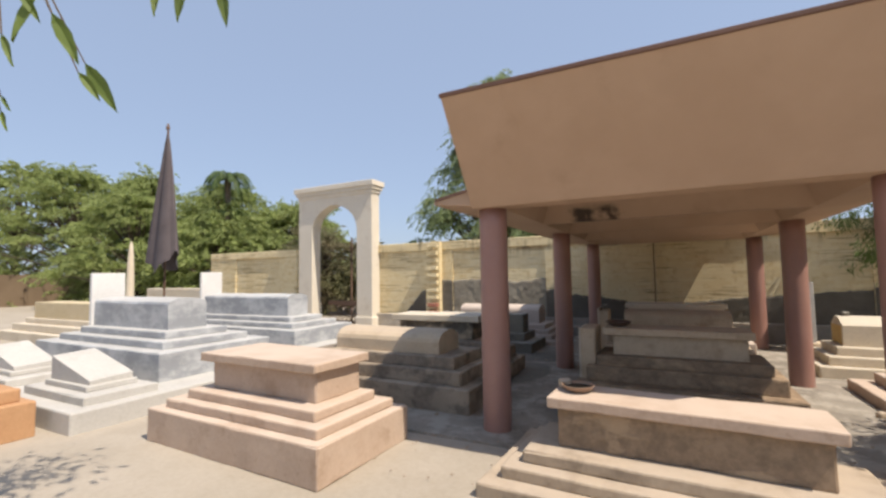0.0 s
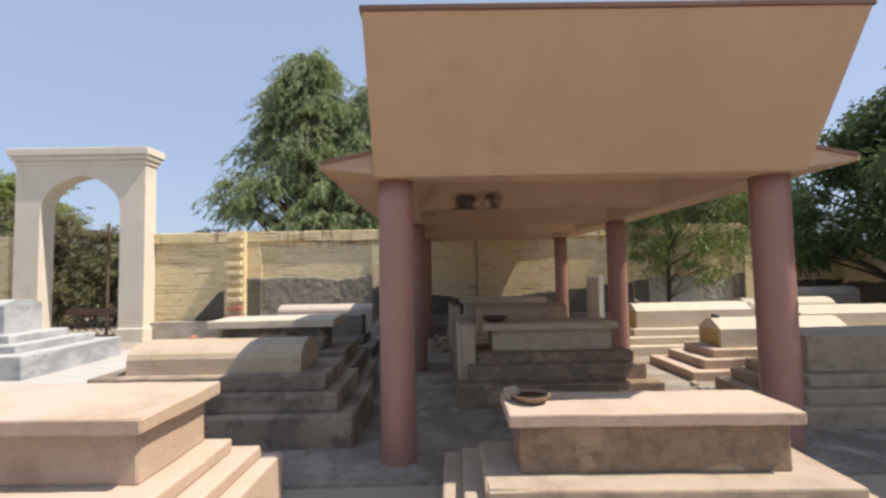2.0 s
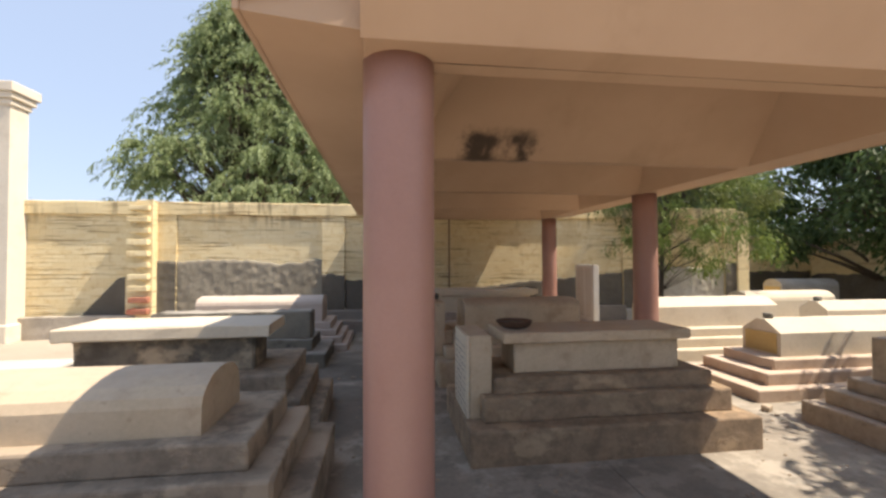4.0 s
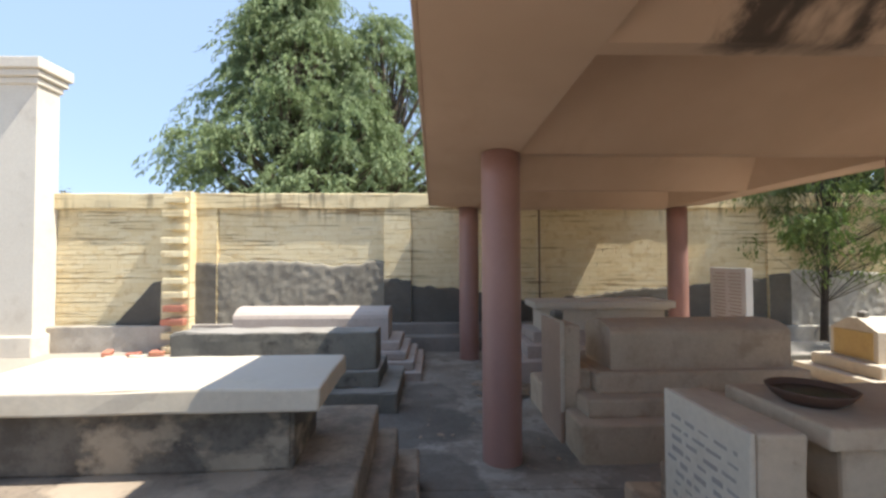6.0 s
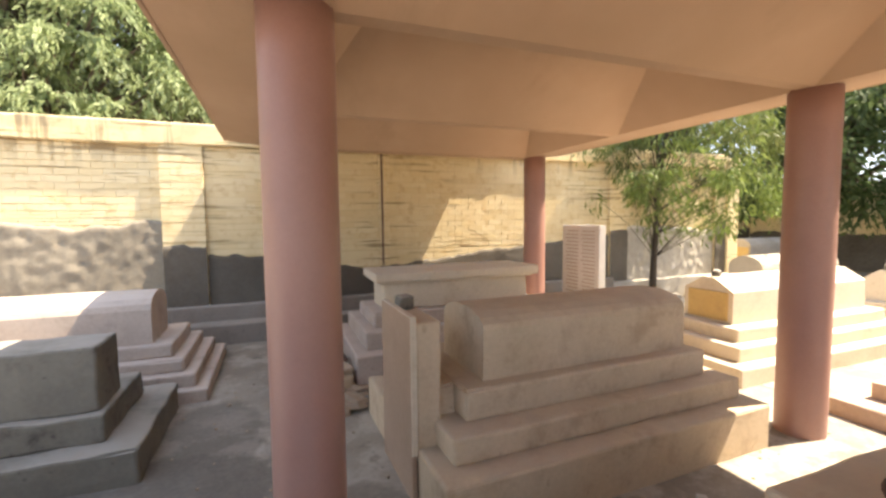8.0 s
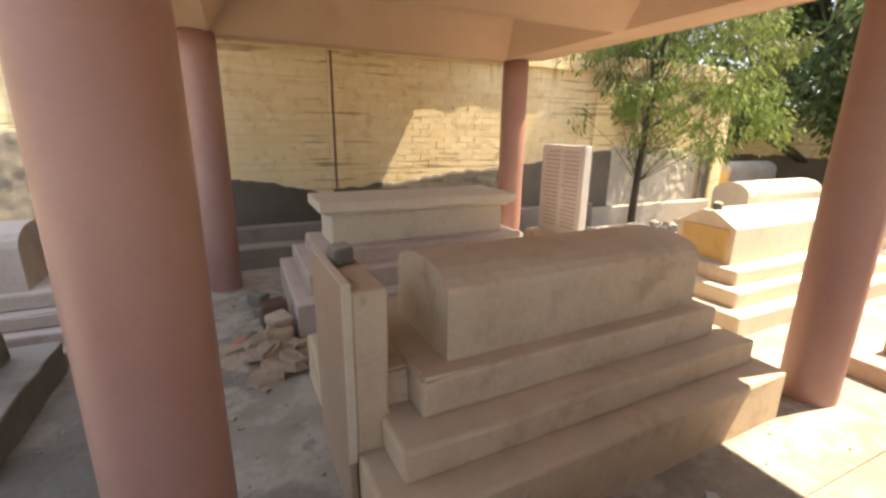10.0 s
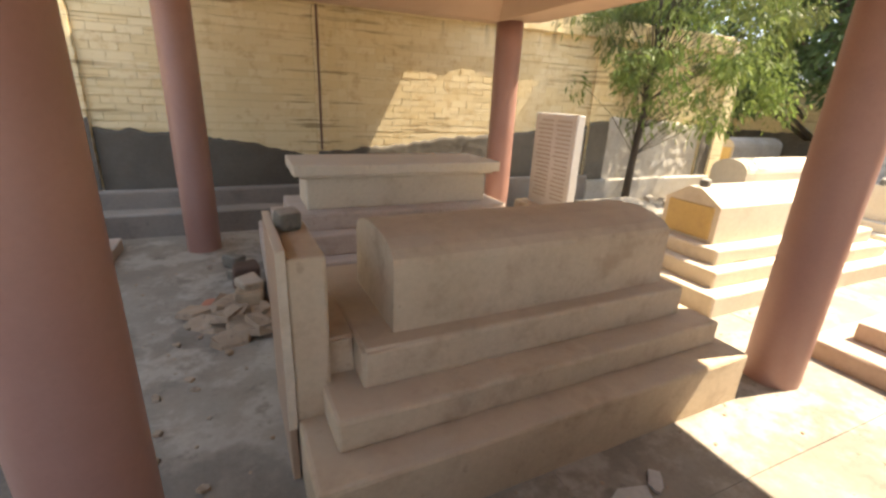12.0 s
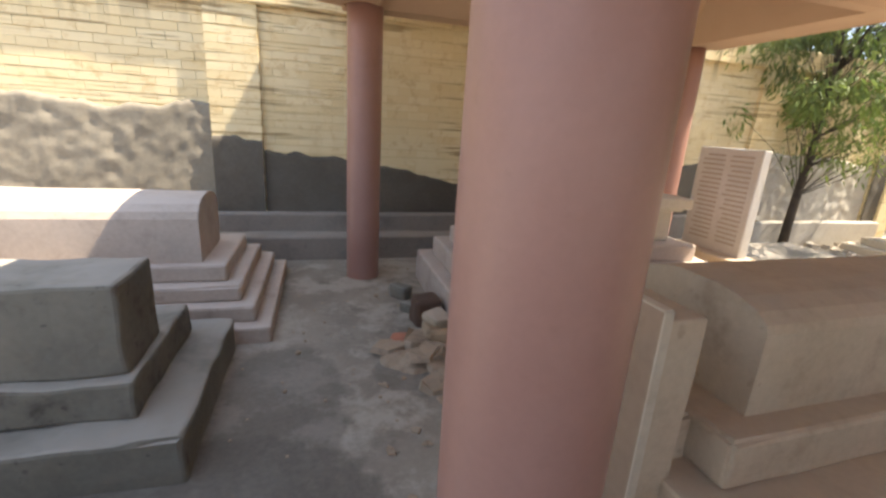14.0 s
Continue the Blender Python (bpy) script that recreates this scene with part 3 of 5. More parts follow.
def arch_gate():
    """Tall plastered gateway with a pointed arch and a moulded cornice."""
    g = thing("gateway", -9.95, 11.86, 0, 0, "tall cream plastered gateway with a pointed arch and cornice", "gate", kind="structure")
    h, half, inner, spring, apex = 4.6, 1.65, 1.02, 3.3, 4.24
    bm = bmesh.new()
    arc = []
    for i in range(11):
        u = i / 10
        a = u * math.pi / 2
        arc.append((-inner * math.cos(a) ** 0.85 if i < 10 else 0.0, spring + (apex - spring) * (math.sin(a) * 0.86 + 0.14 * u ** 3)))
    left_side = [(-inner, -0.1)] + arc
    prof = left_side + [(-x, z) for x, z in reversed(left_side[:-1])]
    outer = [(half, -0.1), (half, h), (0.0, h), (-half, h), (-half, -0.1)]
    for y in (0.0, 0.44):
        vs = [bm.verts.new((x, y, z)) for x, z in prof]
        mid = len(left_side) - 1
        tl, tm, tr = (bm.verts.new((x, y, h)) for x in (-half, 0.0, half))
        bl, br = bm.verts.new((-half, y, -0.1)), bm.verts.new((half, y, -0.1))
        bm.faces.new([bl, vs[0], *vs[1:mid + 1], tm, tl])
        bm.faces.new([br, tr, tm, *vs[mid:]])
    bm.verts.ensure_lookup_table()
    n = len(prof) + 5
    k = len(prof)
    for i in range(k - 1):
        bm.faces.new((bm.verts[i], bm.verts[i + 1], bm.verts[n + i + 1], bm.verts[n + i]))
    loop = [k + 3, k, k + 1, k + 2, k + 4]
    for a, b in zip(loop, loop[1:]):
        bm.faces.new((bm.verts[a], bm.verts[b], bm.verts[n + b], bm.verts[n + a]))
    part("arch", bm, M_GATE, g)
    for j, (z0, z1, o) in enumerate(((4.50, 4.62, 0.04), (4.62, 4.74, 0.09), (4.74, 4.93, 0.14))):
        part("cornice", worn_block(-half - o, half + o, -o, 0.44 + o, z0, z1, 0.02, 0.006, 0.3), M_GATE, g)
    part("footing", worn_block(-half - 0.06, -inner + 0.03, -0.06, 0.50, -0.1, 0.32, 0.03, 0.015, 0.2), M_GATE, g)
    part("footing", worn_block(inner - 0.03, half + 0.06, -0.06, 0.50, -0.1, 0.32, 0.03, 0.015, 0.2), M_GATE, g)
    return g


arch_gate()


def tube(points, radius, n=8, bm=None):
    bm = bm or bmesh.new()
    rings = []
    for i, p in enumerate(points):
        p = Vector(p)
        d = Vector(points[min(i + 1, len(points) - 1)]) - Vector(points[max(i - 1, 0)])
        q = d.to_track_quat("Z", "Y")
        r = radius[i] if isinstance(radius, (list, tuple)) else radius
        rings.append([bm.verts.new(p + q @ Vector((r * math.cos(2 * math.pi * j / n), r * math.sin(2 * math.pi * j / n), 0))) for j in range(n)])
    for a, b in zip(rings, rings[1:]):
        for j in range(n):
            bm.faces.new((a[j], a[(j + 1) % n], b[(j + 1) % n], b[j]))
    bm.faces.new(rings[0])
    bm.faces.new(rings[-1])
    return bm


def lattice_gate():
    g = thing("lattice_gate", -9.9, WALL_Y + 0.35, 0, 0, "low wooden gate with a brown rail and pale lattice", "gate")
    part("rail", worn_block(-0.95, 0.95, -0.04, 0.04, 0.62, 0.80, 0.01, 0.004), M_IRON, g, "reddish brown top rail")
    part("rail", worn_block(-0.95, 0.95, -0.03, 0.03, 0.0, 0.08, 0.01, 0.004), M_IRON, g, "reddish brown bottom rail")
    for s in (-1, 1):
        for i in range(-3, 10):
            x = -0.95 + 0.2 * i
            p, q = [x, 0.08], [x + 0.54, 0.62]
            lo, hi = max(0.0, (-0.95 - x) / 0.54), min(1.0, (0.95 - x) / 0.54)
            if hi - lo < 0.1:
                continue
            e = [(s * (x + 0.54 * u), 0.012 * s, 0.08 + 0.54 * u) for u in (lo, hi)]
            part("lath", tube(e, 0.010, 5), M_CLAYPALE, g)
    part("post", tube([(0.05, 0.12, -0.1), (0.05, 0.12, 3.1)], 0.035), M_IRON, g)


lattice_gate()

# ---- pavilion ----
COLUMNS = ((-1.16, 4.43), (-1.16, 7.86), (-1.13, 11.34), (2.11, 4.44), (2.145, 7.88), (2.18, 11.33))
COL_TOP, COL_R = 2.355, 0.150
pav = thing("pavilion", 0, 0, 0, 0, "open concrete pavilion with pink columns and a folded ochre roof", "pavilion")


def column():
    prof = [(COL_R * 1.01, -0.05)] + [(COL_R, 0.02 + (COL_TOP - 0.01) * i / 12) for i in range(13)]
    return lathe(prof, 40, wobble=0.012)


_col = None
for x, y in COLUMNS:
    if _col is None:
        _col = part("column", column(), M_COLUMN, pav, "smooth round pink painted column", True)
        _col.matrix_basis = pose(x, y, 0)
    else:
        c = new("column", _col.data)
        c.parent = pav
        c.matrix_basis = pose(x, y, 0, 0, 0, 37 * y)
        c["label"] = "smooth round pink painted column"

XI0, XI1 = -1.03, 2.02
VALLEYS = (4.43, 6.145, 7.86, 9.605, 11.35)
RISE, INSET, BEAM = 0.50, 0.40, 0.10


def folded_ceiling():
    """Underside of the roof: low hipped folds between narrow cross beams."""
    bm = bmesh.new()

    def face(*pts):
        bm.faces.new([bm.verts.new(p) for p in pts])

    z = COL_TOP
    for a, b in zip(VALLEYS, VALLEYS[1:]):
        y0, y1, m = a + BEAM * 0.5, b - BEAM * 0.5, (a + b) / 2
        p = [(XI0, y0, z), (XI1, y0, z), (XI1, y1, z), (XI0, y1, z)]
        r0, r1 = (XI0 + INSET, m, z + RISE), (XI1 - INSET, m, z + RISE)
        face(p[0], p[1], r1, r0)
        face(p[2], p[3], r0, r1)
        face(p[1], p[2], r1)
        face(p[3], p[0], r0)
    for v in VALLEYS:
        face((XI0, v - BEAM / 2, z), (XI1, v - BEAM / 2, z), (XI1, v + BEAM / 2, z), (XI0, v + BEAM / 2, z))
    bmesh.ops.remove_doubles(bm, verts=bm.verts, dist=0.001)
    return bm


part("ceiling", folded_ceiling(), M_ROOF, pav)
Y0, Y1 = 4.2, 11.52
TIP_W, TIP_E, TIP_Z = -1.75, 2.68, 2.43


def eave(side):
    """Wedge along one flank: rises outwards below, falls outwards above, to a thin lip."""
    inner, tip = (XI0, TIP_W) if side < 0 else (XI1, TIP_E)
    back = inner + (0.35 if side < 0 else -0.35)
    bm = bmesh.new()
    rows = []
    for y in (Y0, Y1):
        rows.append([bm.verts.new(p) for p in ((inner, y, COL_TOP), (tip, y, TIP_Z), (tip, y, TIP_Z + 0.03), (inner, y, 2.62), (back, y, 2.98))])
    for i in range(4):
        bm.faces.new((rows[0][i], rows[0][i + 1], rows[1][i + 1], rows[1][i]))
    bm.faces.new(rows[0])
    bm.faces.new(rows[1])
    return bm


for s in (-1, 1):
    e = part("side_eave", eave(s), M_ROOF, pav)
    tip = TIP_W if s < 0 else TIP_E
    part("lip", worn_block(tip - 0.012, tip + 0.012, Y0 - 0.01, Y1 + 0.01, TIP_Z - 0.005, TIP_Z + 0.045, 0.004, 0.002, 0.5), M_ROOF, e)
    sl = part("lip", prism([(Y0 - 0.016, 0.0), (Y0 + 0.05, 0.0), (Y0 + 0.05, 0.03), (Y0 - 0.016, 0.03)], 0, 0.5, 0.001), M_RIM, e, "dark brown roof edge")
    sl.matrix_basis = Matrix.Translation((tip, 0, TIP_Z + 0.03)) @ Matrix.Rotation(-math.atan2(0.145, 0.74) if s < 0 else math.pi + math.atan2(0.145, 0.74), 4, "Y") @ Matrix.Identity(4) if s < 0 else Matrix.Translation((tip, 2 * Y0 + 0.034, TIP_Z + 0.03)) @ Matrix.Rotation(math.pi, 4, "Z") @ Matrix.Rotation(-math.atan2(0.145, 0.74), 4, "Y")


def end_plate(yb, yt):
    """A tall plate that leans out over the end columns."""
    bm = bmesh.new()
    d = 0.11 if yt < yb else -0.11
    zt = 3.28
    loops = []
    for (x0, x1, y, z) in ((-1.31, 2.25, yb, COL_TOP), (-1.27, 2.10, yt, zt)):
        loops.append([bm.verts.new(p) for p in ((x0, y, z), (x1, y, z), (x1, y + d, z + 0.02), (x0, y + d, z + 0.02))])
    a, b = loops
    for i in range(4):
        bm.faces.new((a[i], a[(i + 1) % 4], b[(i + 1) % 4], b[i]))
    bm.faces.new(a)
    bm.faces.new(b)
    return bm


for yb, yt in ((Y0, 3.43), (Y1, 12.22)):
    p = part("end_plate", end_plate(yb, yt), M_ROOF, pav)
    lo, hi = (yt - 0.015, yt + 0.10) if yt < yb else (yt - 0.10, yt + 0.015)
    part("lip", worn_block(-1.285, 2.115, lo, hi, 3.275, 3.315, 0.006, 0.003, 0.25), M_RIM, p, "dark brown roof edge")
part("roof_top", worn_block(XI0 + 0.34, XI1 - 0.34, Y0, Y1, 2.94, 3.0, 0.01, 0.004, 0.6), M_ROOF, pav)
# fillers between the end beams and the plates
for yb, yt in ((Y0, 4.38), (11.40, Y1)):
    part("end_beam", worn_block(-1.30, 2.24, min(yb, yt), max(yb, yt), COL_TOP, 2.96, 0.006, 0.002, 0.5), M_ROOF, pav)

# ---- graves ----
def tiered(x0, x1, y0, y1, zs, inset, z0=0.0):
    """Stacked steps: zs are the top heights, inset a number or one (x, y) inset per step."""
    out, z = [], z0
    for i, t in enumerate(zs):
        dx, dy = (inset[i] if isinstance(inset, list) else (inset * i, inset * i))
        out.append((x0 + dx, x1 - dx, y0 + dy, y1 - dy, z - (0.03 if i == 0 else 0.004), t))
        z = t
    return out


# beside the pavilion
grave("pink plastered grave with three steps and an overhanging slab", [(-4.36, -1.95, 2.62, 3.90, -0.03, 0.315), (-4.20, -2.06, 2.72, 3.80, 0.311, 0.405), (-4.02, -2.20, 2.84, 3.68, 0.401, 0.495)],
      ("box", -3.86, -2.36, 3.02, 3.63, 0.49, 0.78, 0), (M_PINK, M_PINK, M_PINK), -1.5, (-3.95, -2.29, 2.93, 3.70, 0.777, 0.865))
grave("weathered beige grave with a rounded top and steps", tiered(-4.46, -1.60, 4.68, 6.02, (0.30, 0.47, 0.62), [(0, 0), (0.16, 0.12), (0.30, 0.22)]),
      ("barrel", -3.86, -2.16, 5.0, 5.60, 0.615, 0.92, 0.15), (M_FLAKESTEP, M_BEIGE))
grave("weathered grave with a broad flat white slab", tiered(-4.24, -1.76, 6.02, 7.50, (0.24, 0.43, 0.61), [(0, 0), (0.14, 0.10), (0.26, 0.19)]),
      ("box", -3.68, -2.32, 6.42, 6.90, 0.605, 0.90, 0), (M_FLAKESTEP, M_FLAKE, M_CREAM), 2, (-3.78, -2.18, 6.32, 6.99, 0.897, 1.0))
grave("dark grey cement grave with two steps", tiered(-4.8, -2.05, 8.90, 10.02, (0.22, 0.40), [(0, 0), (0.20, 0.15)]),
      ("box", -4.42, -2.28, 9.10, 9.50, 0.395, 0.79, 0), (M_GREY, M_GREY), wear=0.013)
grave("pale pink grave with moulded steps and a rounded top", tiered(-5.0, -1.84, 10.06, 11.55, (0.12, 0.23, 0.34, 0.46), [(0, 0), (0.10, 0.10), (0.20, 0.20), (0.30, 0.30)]),
      ("barrel", -4.38, -2.30, 10.42, 11.02, 0.455, 0.90, 0.14), (M_PALEPINK, M_PALEPINK))
# under the roof
grave("beige grave with a pale overhanging slab and worn steps", tiered(-0.80, 1.94, 2.98, 4.30, (0.10, 0.19, 0.285), [(0, 0), (0.14, 0.15), (0.27, 0.28)]),
      ("box", -0.30, 1.40, 3.47, 3.88, 0.28, 0.59, 0), (M_ROUGH, M_BROWN, M_PINK), -2, (-0.37, 1.46, 3.41, 3.93, 0.587, 0.67))
g_b = grave("beige grave with an overhanging slab and chipped steps", tiered(-0.60, 1.77, 5.72, 7.0, (0.27, 0.46, 0.585), [(0, 0), (0.13, 0.16), (0.24, 0.25)]),
            ("box", -0.16, 1.32, 6.10, 6.53, 0.58, 0.845, 0), (M_BROWN, M_BEIGE, M_BEIGE), 0, (-0.27, 1.38, 6.02, 6.60, 0.842, 0.93))
g_5 = grave("beige plaster grave with a rounded top and broad steps", [(-0.60, 1.70, 7.78, 9.36, -0.03, 0.30), (-0.50, 1.62, 7.93, 9.20, 0.296, 0.44), (-0.36, 1.47, 8.08, 9.02, 0.436, 0.61)],
            ("soft", -0.20, 1.38, 8.18, 8.76, 0.606, 1.0, 0.10), (M_BEIGE, M_BEIGE), 1.5)
g_4 = grave("cream grave with an overhanging moulded slab", [(-0.62, 1.92, 9.86, 11.26, -0.03, 0.29), (-0.50, 1.74, 10.02, 11.10, 0.286, 0.46), (-0.39, 1.60, 10.17, 10.96, 0.456, 0.60)],
            ("box", -0.25, 1.43, 10.32, 10.82, 0.595, 0.875, 0), (M_PALEPINK, M_CREAM, M_CREAM), 0, (-0.35, 1.53, 10.23, 10.90, 0.893, 0.985))
part("moulding", worn_block(-0.95, 0.83, -0.285, 0.305, 0.90, 0.927, 0.008, 0.003, 0.15), M_CREAM, g_4)
part("step", worn_block(-1.015, -0.90, -0.34, 0.40, 0.326, 0.635, 0.015, 0.005, 0.12), M_BEIGE, g_5)
part("head_block", worn_block(-1.155, -1.015, -0.40, 0.12, 0.32, 1.015, 0.012, 0.004, 0.15), M_BEIGE, g_5, "thin beige head block on end")
facing = part("face_slab", worn_block(-1.187, -1.157, -0.405, 0.18, 0.03, 1.045, 0.004, 0.002, 0.2), M_FACE, g_5, "thin reddish stone slab facing the head block")
part("rim", worn_block(-1.189, -1.155, -0.411, -0.405, 0.30, 1.047, 0.0015, 0.001, 0.2), M_CREAM, facing, "chipped pale edge")
part("rim", worn_block(-1.189, -1.155, -0.405, 0.18, 1.045, 1.051, 0.0015, 0.001, 0.2), M_CREAM, facing, "chipped pale edge")
part("head_block", worn_block(-1.14, -0.955, -0.36, 0.22, 0.26, 0.95, 0.015, 0.005, 0.15), M_BEIGE, g_b, "flaking beige head block")
plate = part("face_slab", worn_block(-1.164, -1.142, -0.355, 0.215, 0.28, 0.95, 0.004, 0.002, 0.2), M_CREAM, g_b, "pale stone slab with worn engraved writing")


def worn_writing():
    """Short uneven strokes for lines that cannot be read."""
    r = random.Random(14)
    for i in range(11):
        y, z = -0.31 + r.uniform(0, 0.03), 0.34 + i * 0.05
        while y < 0.15:
            w = r.uniform(0.02, 0.09)
            part("engraved_stroke", worn_block(-1.1665, -1.160, y, min(y + w, 0.18), z + r.uniform(-0.006, 0.006), z + r.uniform(0.010, 0.022), 0.002, 0.003, 0.02), M_INK, plate)
            y += w + r.uniform(0.015, 0.05)


worn_writing()
# beyond the far flank
grave("yellow-ended cream grave with a ridged top", tiered(2.50, 5.5, 8.54, 9.84, (0.18, 0.32, 0.45), [(0, 0), (0.15, 0.13), (0.28, 0.24)]),
      ("hip", 2.90, 5.1, 8.92, 9.46, 0.445, 0.90, 0.13), (M_CREAM, M_CREAM), 0, None, "graves in the sun", end_panel=M_YELLOW)
grave("pink-stepped grave with a yellow end and ridged top", tiered(2.66, 5.7, 6.72, 7.98, (0.14, 0.27, 0.39), [(0, 0), (0.24, 0.14), (0.44, 0.26)]),
      ("hip", 3.3, 5.2, 7.08, 7.62, 0.385, 0.80, 0.14), (M_PINK, M_CREAM), 0, None, "graves in the sun", end_panel=M_YELLOW)
grave("brown stepped grave in tree shade", tiered(2.66, 5.6, 4.86, 6.25, (0.20, 0.34, 0.46), [(0, 0), (0.12, 0.12), (0.24, 0.22)]),
      ("box", 3.0, 5.2, 5.2, 5.9, 0.455, 0.84, 0), (M_ROUGH, M_ROUGH), 0, None, "graves in the sun")
grave("cream grave with a rounded brown end", tiered(6.0, 8.9, 10.6, 11.8, (0.14, 0.25), [(0, 0), (0.15, 0.14)]),
      ("barrel", 6.4, 8.5, 10.9, 11.5, 0.245, 0.82, 0.2), (M_CREAM, M_CREAM), 0, None, "graves in the sun", end_panel=None)
grave("cream grave with a ridged top in full sun", tiered(5.6, 8.6, 8.5, 9.8, (0.16, 0.29, 0.40), [(0, 0), (0.16, 0.14), (0.3, 0.26)]),
      ("hip", 6.0, 8.2, 8.9, 9.4, 0.395, 0.80, 0.14), (M_CREAM, M_CREAM), 0, None, "graves in the sun")
grave("yellow-ended grave on pink steps", tiered(9.6, 12.6, 9.0, 10.3, (0.16, 0.29, 0.42), [(0, 0), (0.15, 0.14), (0.3, 0.26)]),
      ("hip", 10.05, 12.2, 9.4, 9.9, 0.415, 0.86, 0.14), (M_PINK, M_CREAM), 0, None, "graves in the sun", end_panel=M_YELLOW)
grave("small grave with a yellow end and rounded top", tiered(9.2, 11.6, 13.0, 14.1, (0.18, 0.32), [(0, 0), (0.15, 0.14)]),
      ("barrel", 9.5, 11.3, 13.2, 13.8, 0.315, 0.95, 0.2), (M_CREAM, M_DUST), 0, None, "graves in the sun", end_panel=M_YELLOW)
grave("pink-stepped grave with a cream ridged top", tiered(6.3, 9.2, 6.7, 7.9, (0.16, 0.29, 0.42), [(0, 0), (0.18, 0.14), (0.34, 0.26)]),
      ("hip", 6.8, 8.8, 7.05, 7.55, 0.415, 0.84, 0.14), (M_PINK, M_CREAM), 0, None, "graves in the sun")
grave("low grey slab grave beside the inscribed tablet", tiered(3.2, 4.9, 10.75, 11.75, (0.16,), [(0, 0)]), None, (M_GREY, M_GREY), 0, None, "graves in the sun")

# marble graves on a white platform
tagged(link_mesh("platform", worn_block(-11.6, -5.26, 2.35, 9.1, -0.1, 0.22, 0.02, 0.006, 0.4), M_TABLET), "whitewashed platform under the marble graves", "platform", kind="structure")


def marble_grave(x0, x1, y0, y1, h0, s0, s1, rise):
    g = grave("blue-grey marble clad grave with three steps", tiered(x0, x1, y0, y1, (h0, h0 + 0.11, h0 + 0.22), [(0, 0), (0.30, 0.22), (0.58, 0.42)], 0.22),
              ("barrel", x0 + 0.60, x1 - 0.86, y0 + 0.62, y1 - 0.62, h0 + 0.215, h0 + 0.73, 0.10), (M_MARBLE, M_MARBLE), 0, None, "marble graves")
    xc, yc = (x0 + x1) / 2, (y0 + y1) / 2
    part("headstone", worn_block(x0 + 0.2 - xc, x0 + 0.28 - xc, s0 - yc, s1 - yc, h0 - 0.22, h0 - 0.22 + rise, 0.012, 0.003, 0.3), M_BRIGHT, g, "plain white marble headstone")
    return g


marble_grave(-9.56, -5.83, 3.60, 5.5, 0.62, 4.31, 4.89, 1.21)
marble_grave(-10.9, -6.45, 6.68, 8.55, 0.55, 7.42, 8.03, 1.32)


def tablet_grave(x, y, name="tablet_grave"):
    g = thing(name, x, y, 0.22, 0, "low white grave with a sloping marble tablet", "grave", "tablet graves")
    part("base", worn_block(-0.78, 0.72, -0.40, 0.42, -0.01, 0.10, 0.015, 0.004), M_TABLET, g)
    part("plinth", worn_block(-0.56, 0.48, -0.27, 0.30, 0.098, 0.17, 0.012, 0.004), M_TABLET, g)
    bm = prism([(-0.22, 0.165), (0.26, 0.165), (0.26, 0.25), (-0.22, 0.22)], -0.52, 0.44, 0.003)
    for v in bm.verts:
        if v.co.z > 0.2:
            v.co.z += 0.24 * (0.44 - v.co.x) / 0.96
    part("tablet", bm, M_TABLET, g, "sloping white marble tablet")
    return g


tablet_grave(-6.16, 2.95)
tablet_grave(-8.22, 2.95)
grave("orange brick grave beside the platform", tiered(-8.3, -5.64, 1.13, 2.21, (0.36, 0.50), [(0, 0), (0.10, 0.10)]), ("box", -8.0, -5.92, 1.38, 1.93, 0.495, 0.64, 0), (M_ORANGE, M_ORANGE))
grave("yellow plastered stepped grave far off", tiered(-17.2, -12.36, 5.5, 7.2, (0.25, 0.45, 0.6), [(0, 0), (0.3, 0.2), (0.6, 0.4)]), ("box", -16.3, -13.15, 6.0, 6.7, 0.595, 1.06, 0), (M_CREAM, M_SAND))


def flag():
    f = thing("flag_pole", -9.55, 5.82, 0.2, 0, "furled faded black flag on a tall pole", "flag")
    part("pole", tube([(0, 0, 0), (0, 0, 2.5), (0.01, 0, 4.9)], [0.035, 0.03, 0.022]), M_IRON, f)
    part("finial", lathe([(0.01, 4.86), (0.045, 4.91), (0.03, 4.98), (0.008, 5.04)], 12), M_IRON, f)
    part("pedestal", worn_block(-0.22, 0.22, -0.22, 0.22, 0, 0.9, 0.03, 0.01), M_GREY, f)
    bm = bmesh.new()
    rows, n = 26, 28
    grid = []
    for i in range(rows + 1):
        u = i / rows
        w = 0.06 + 0.86 * u ** 0.85
        row = []
        for j in range(n):
            a = 2 * math.pi * j / n
            fold = 1 + 0.28 * math.sin(5 * a + 1.3 * u) + 0.15 * math.sin(9 * a + 3 * u)
            x = -0.085 * u + w * 0.57 * math.cos(a) * (0.8 + 0.2 * fold)
            y = w * 0.20 * math.sin(a) * fold
            z = 4.78 - u * (2.72 + 0.45 * (1 - abs(math.cos(a)) ** 1.4) + 0.05 * math.sin(7 * a))
            row.append(bm.verts.new((x, y, z)))
        grid.append(row)
    for a, b in zip(grid, grid[1:]):
        for j in range(n):
            bm.faces.new((a[j], a[(j + 1) % n], b[(j + 1) % n], b[j]))
    part("cloth", bm, M_CLOTH, f, "hanging folds of faded black cloth", True)


flag()


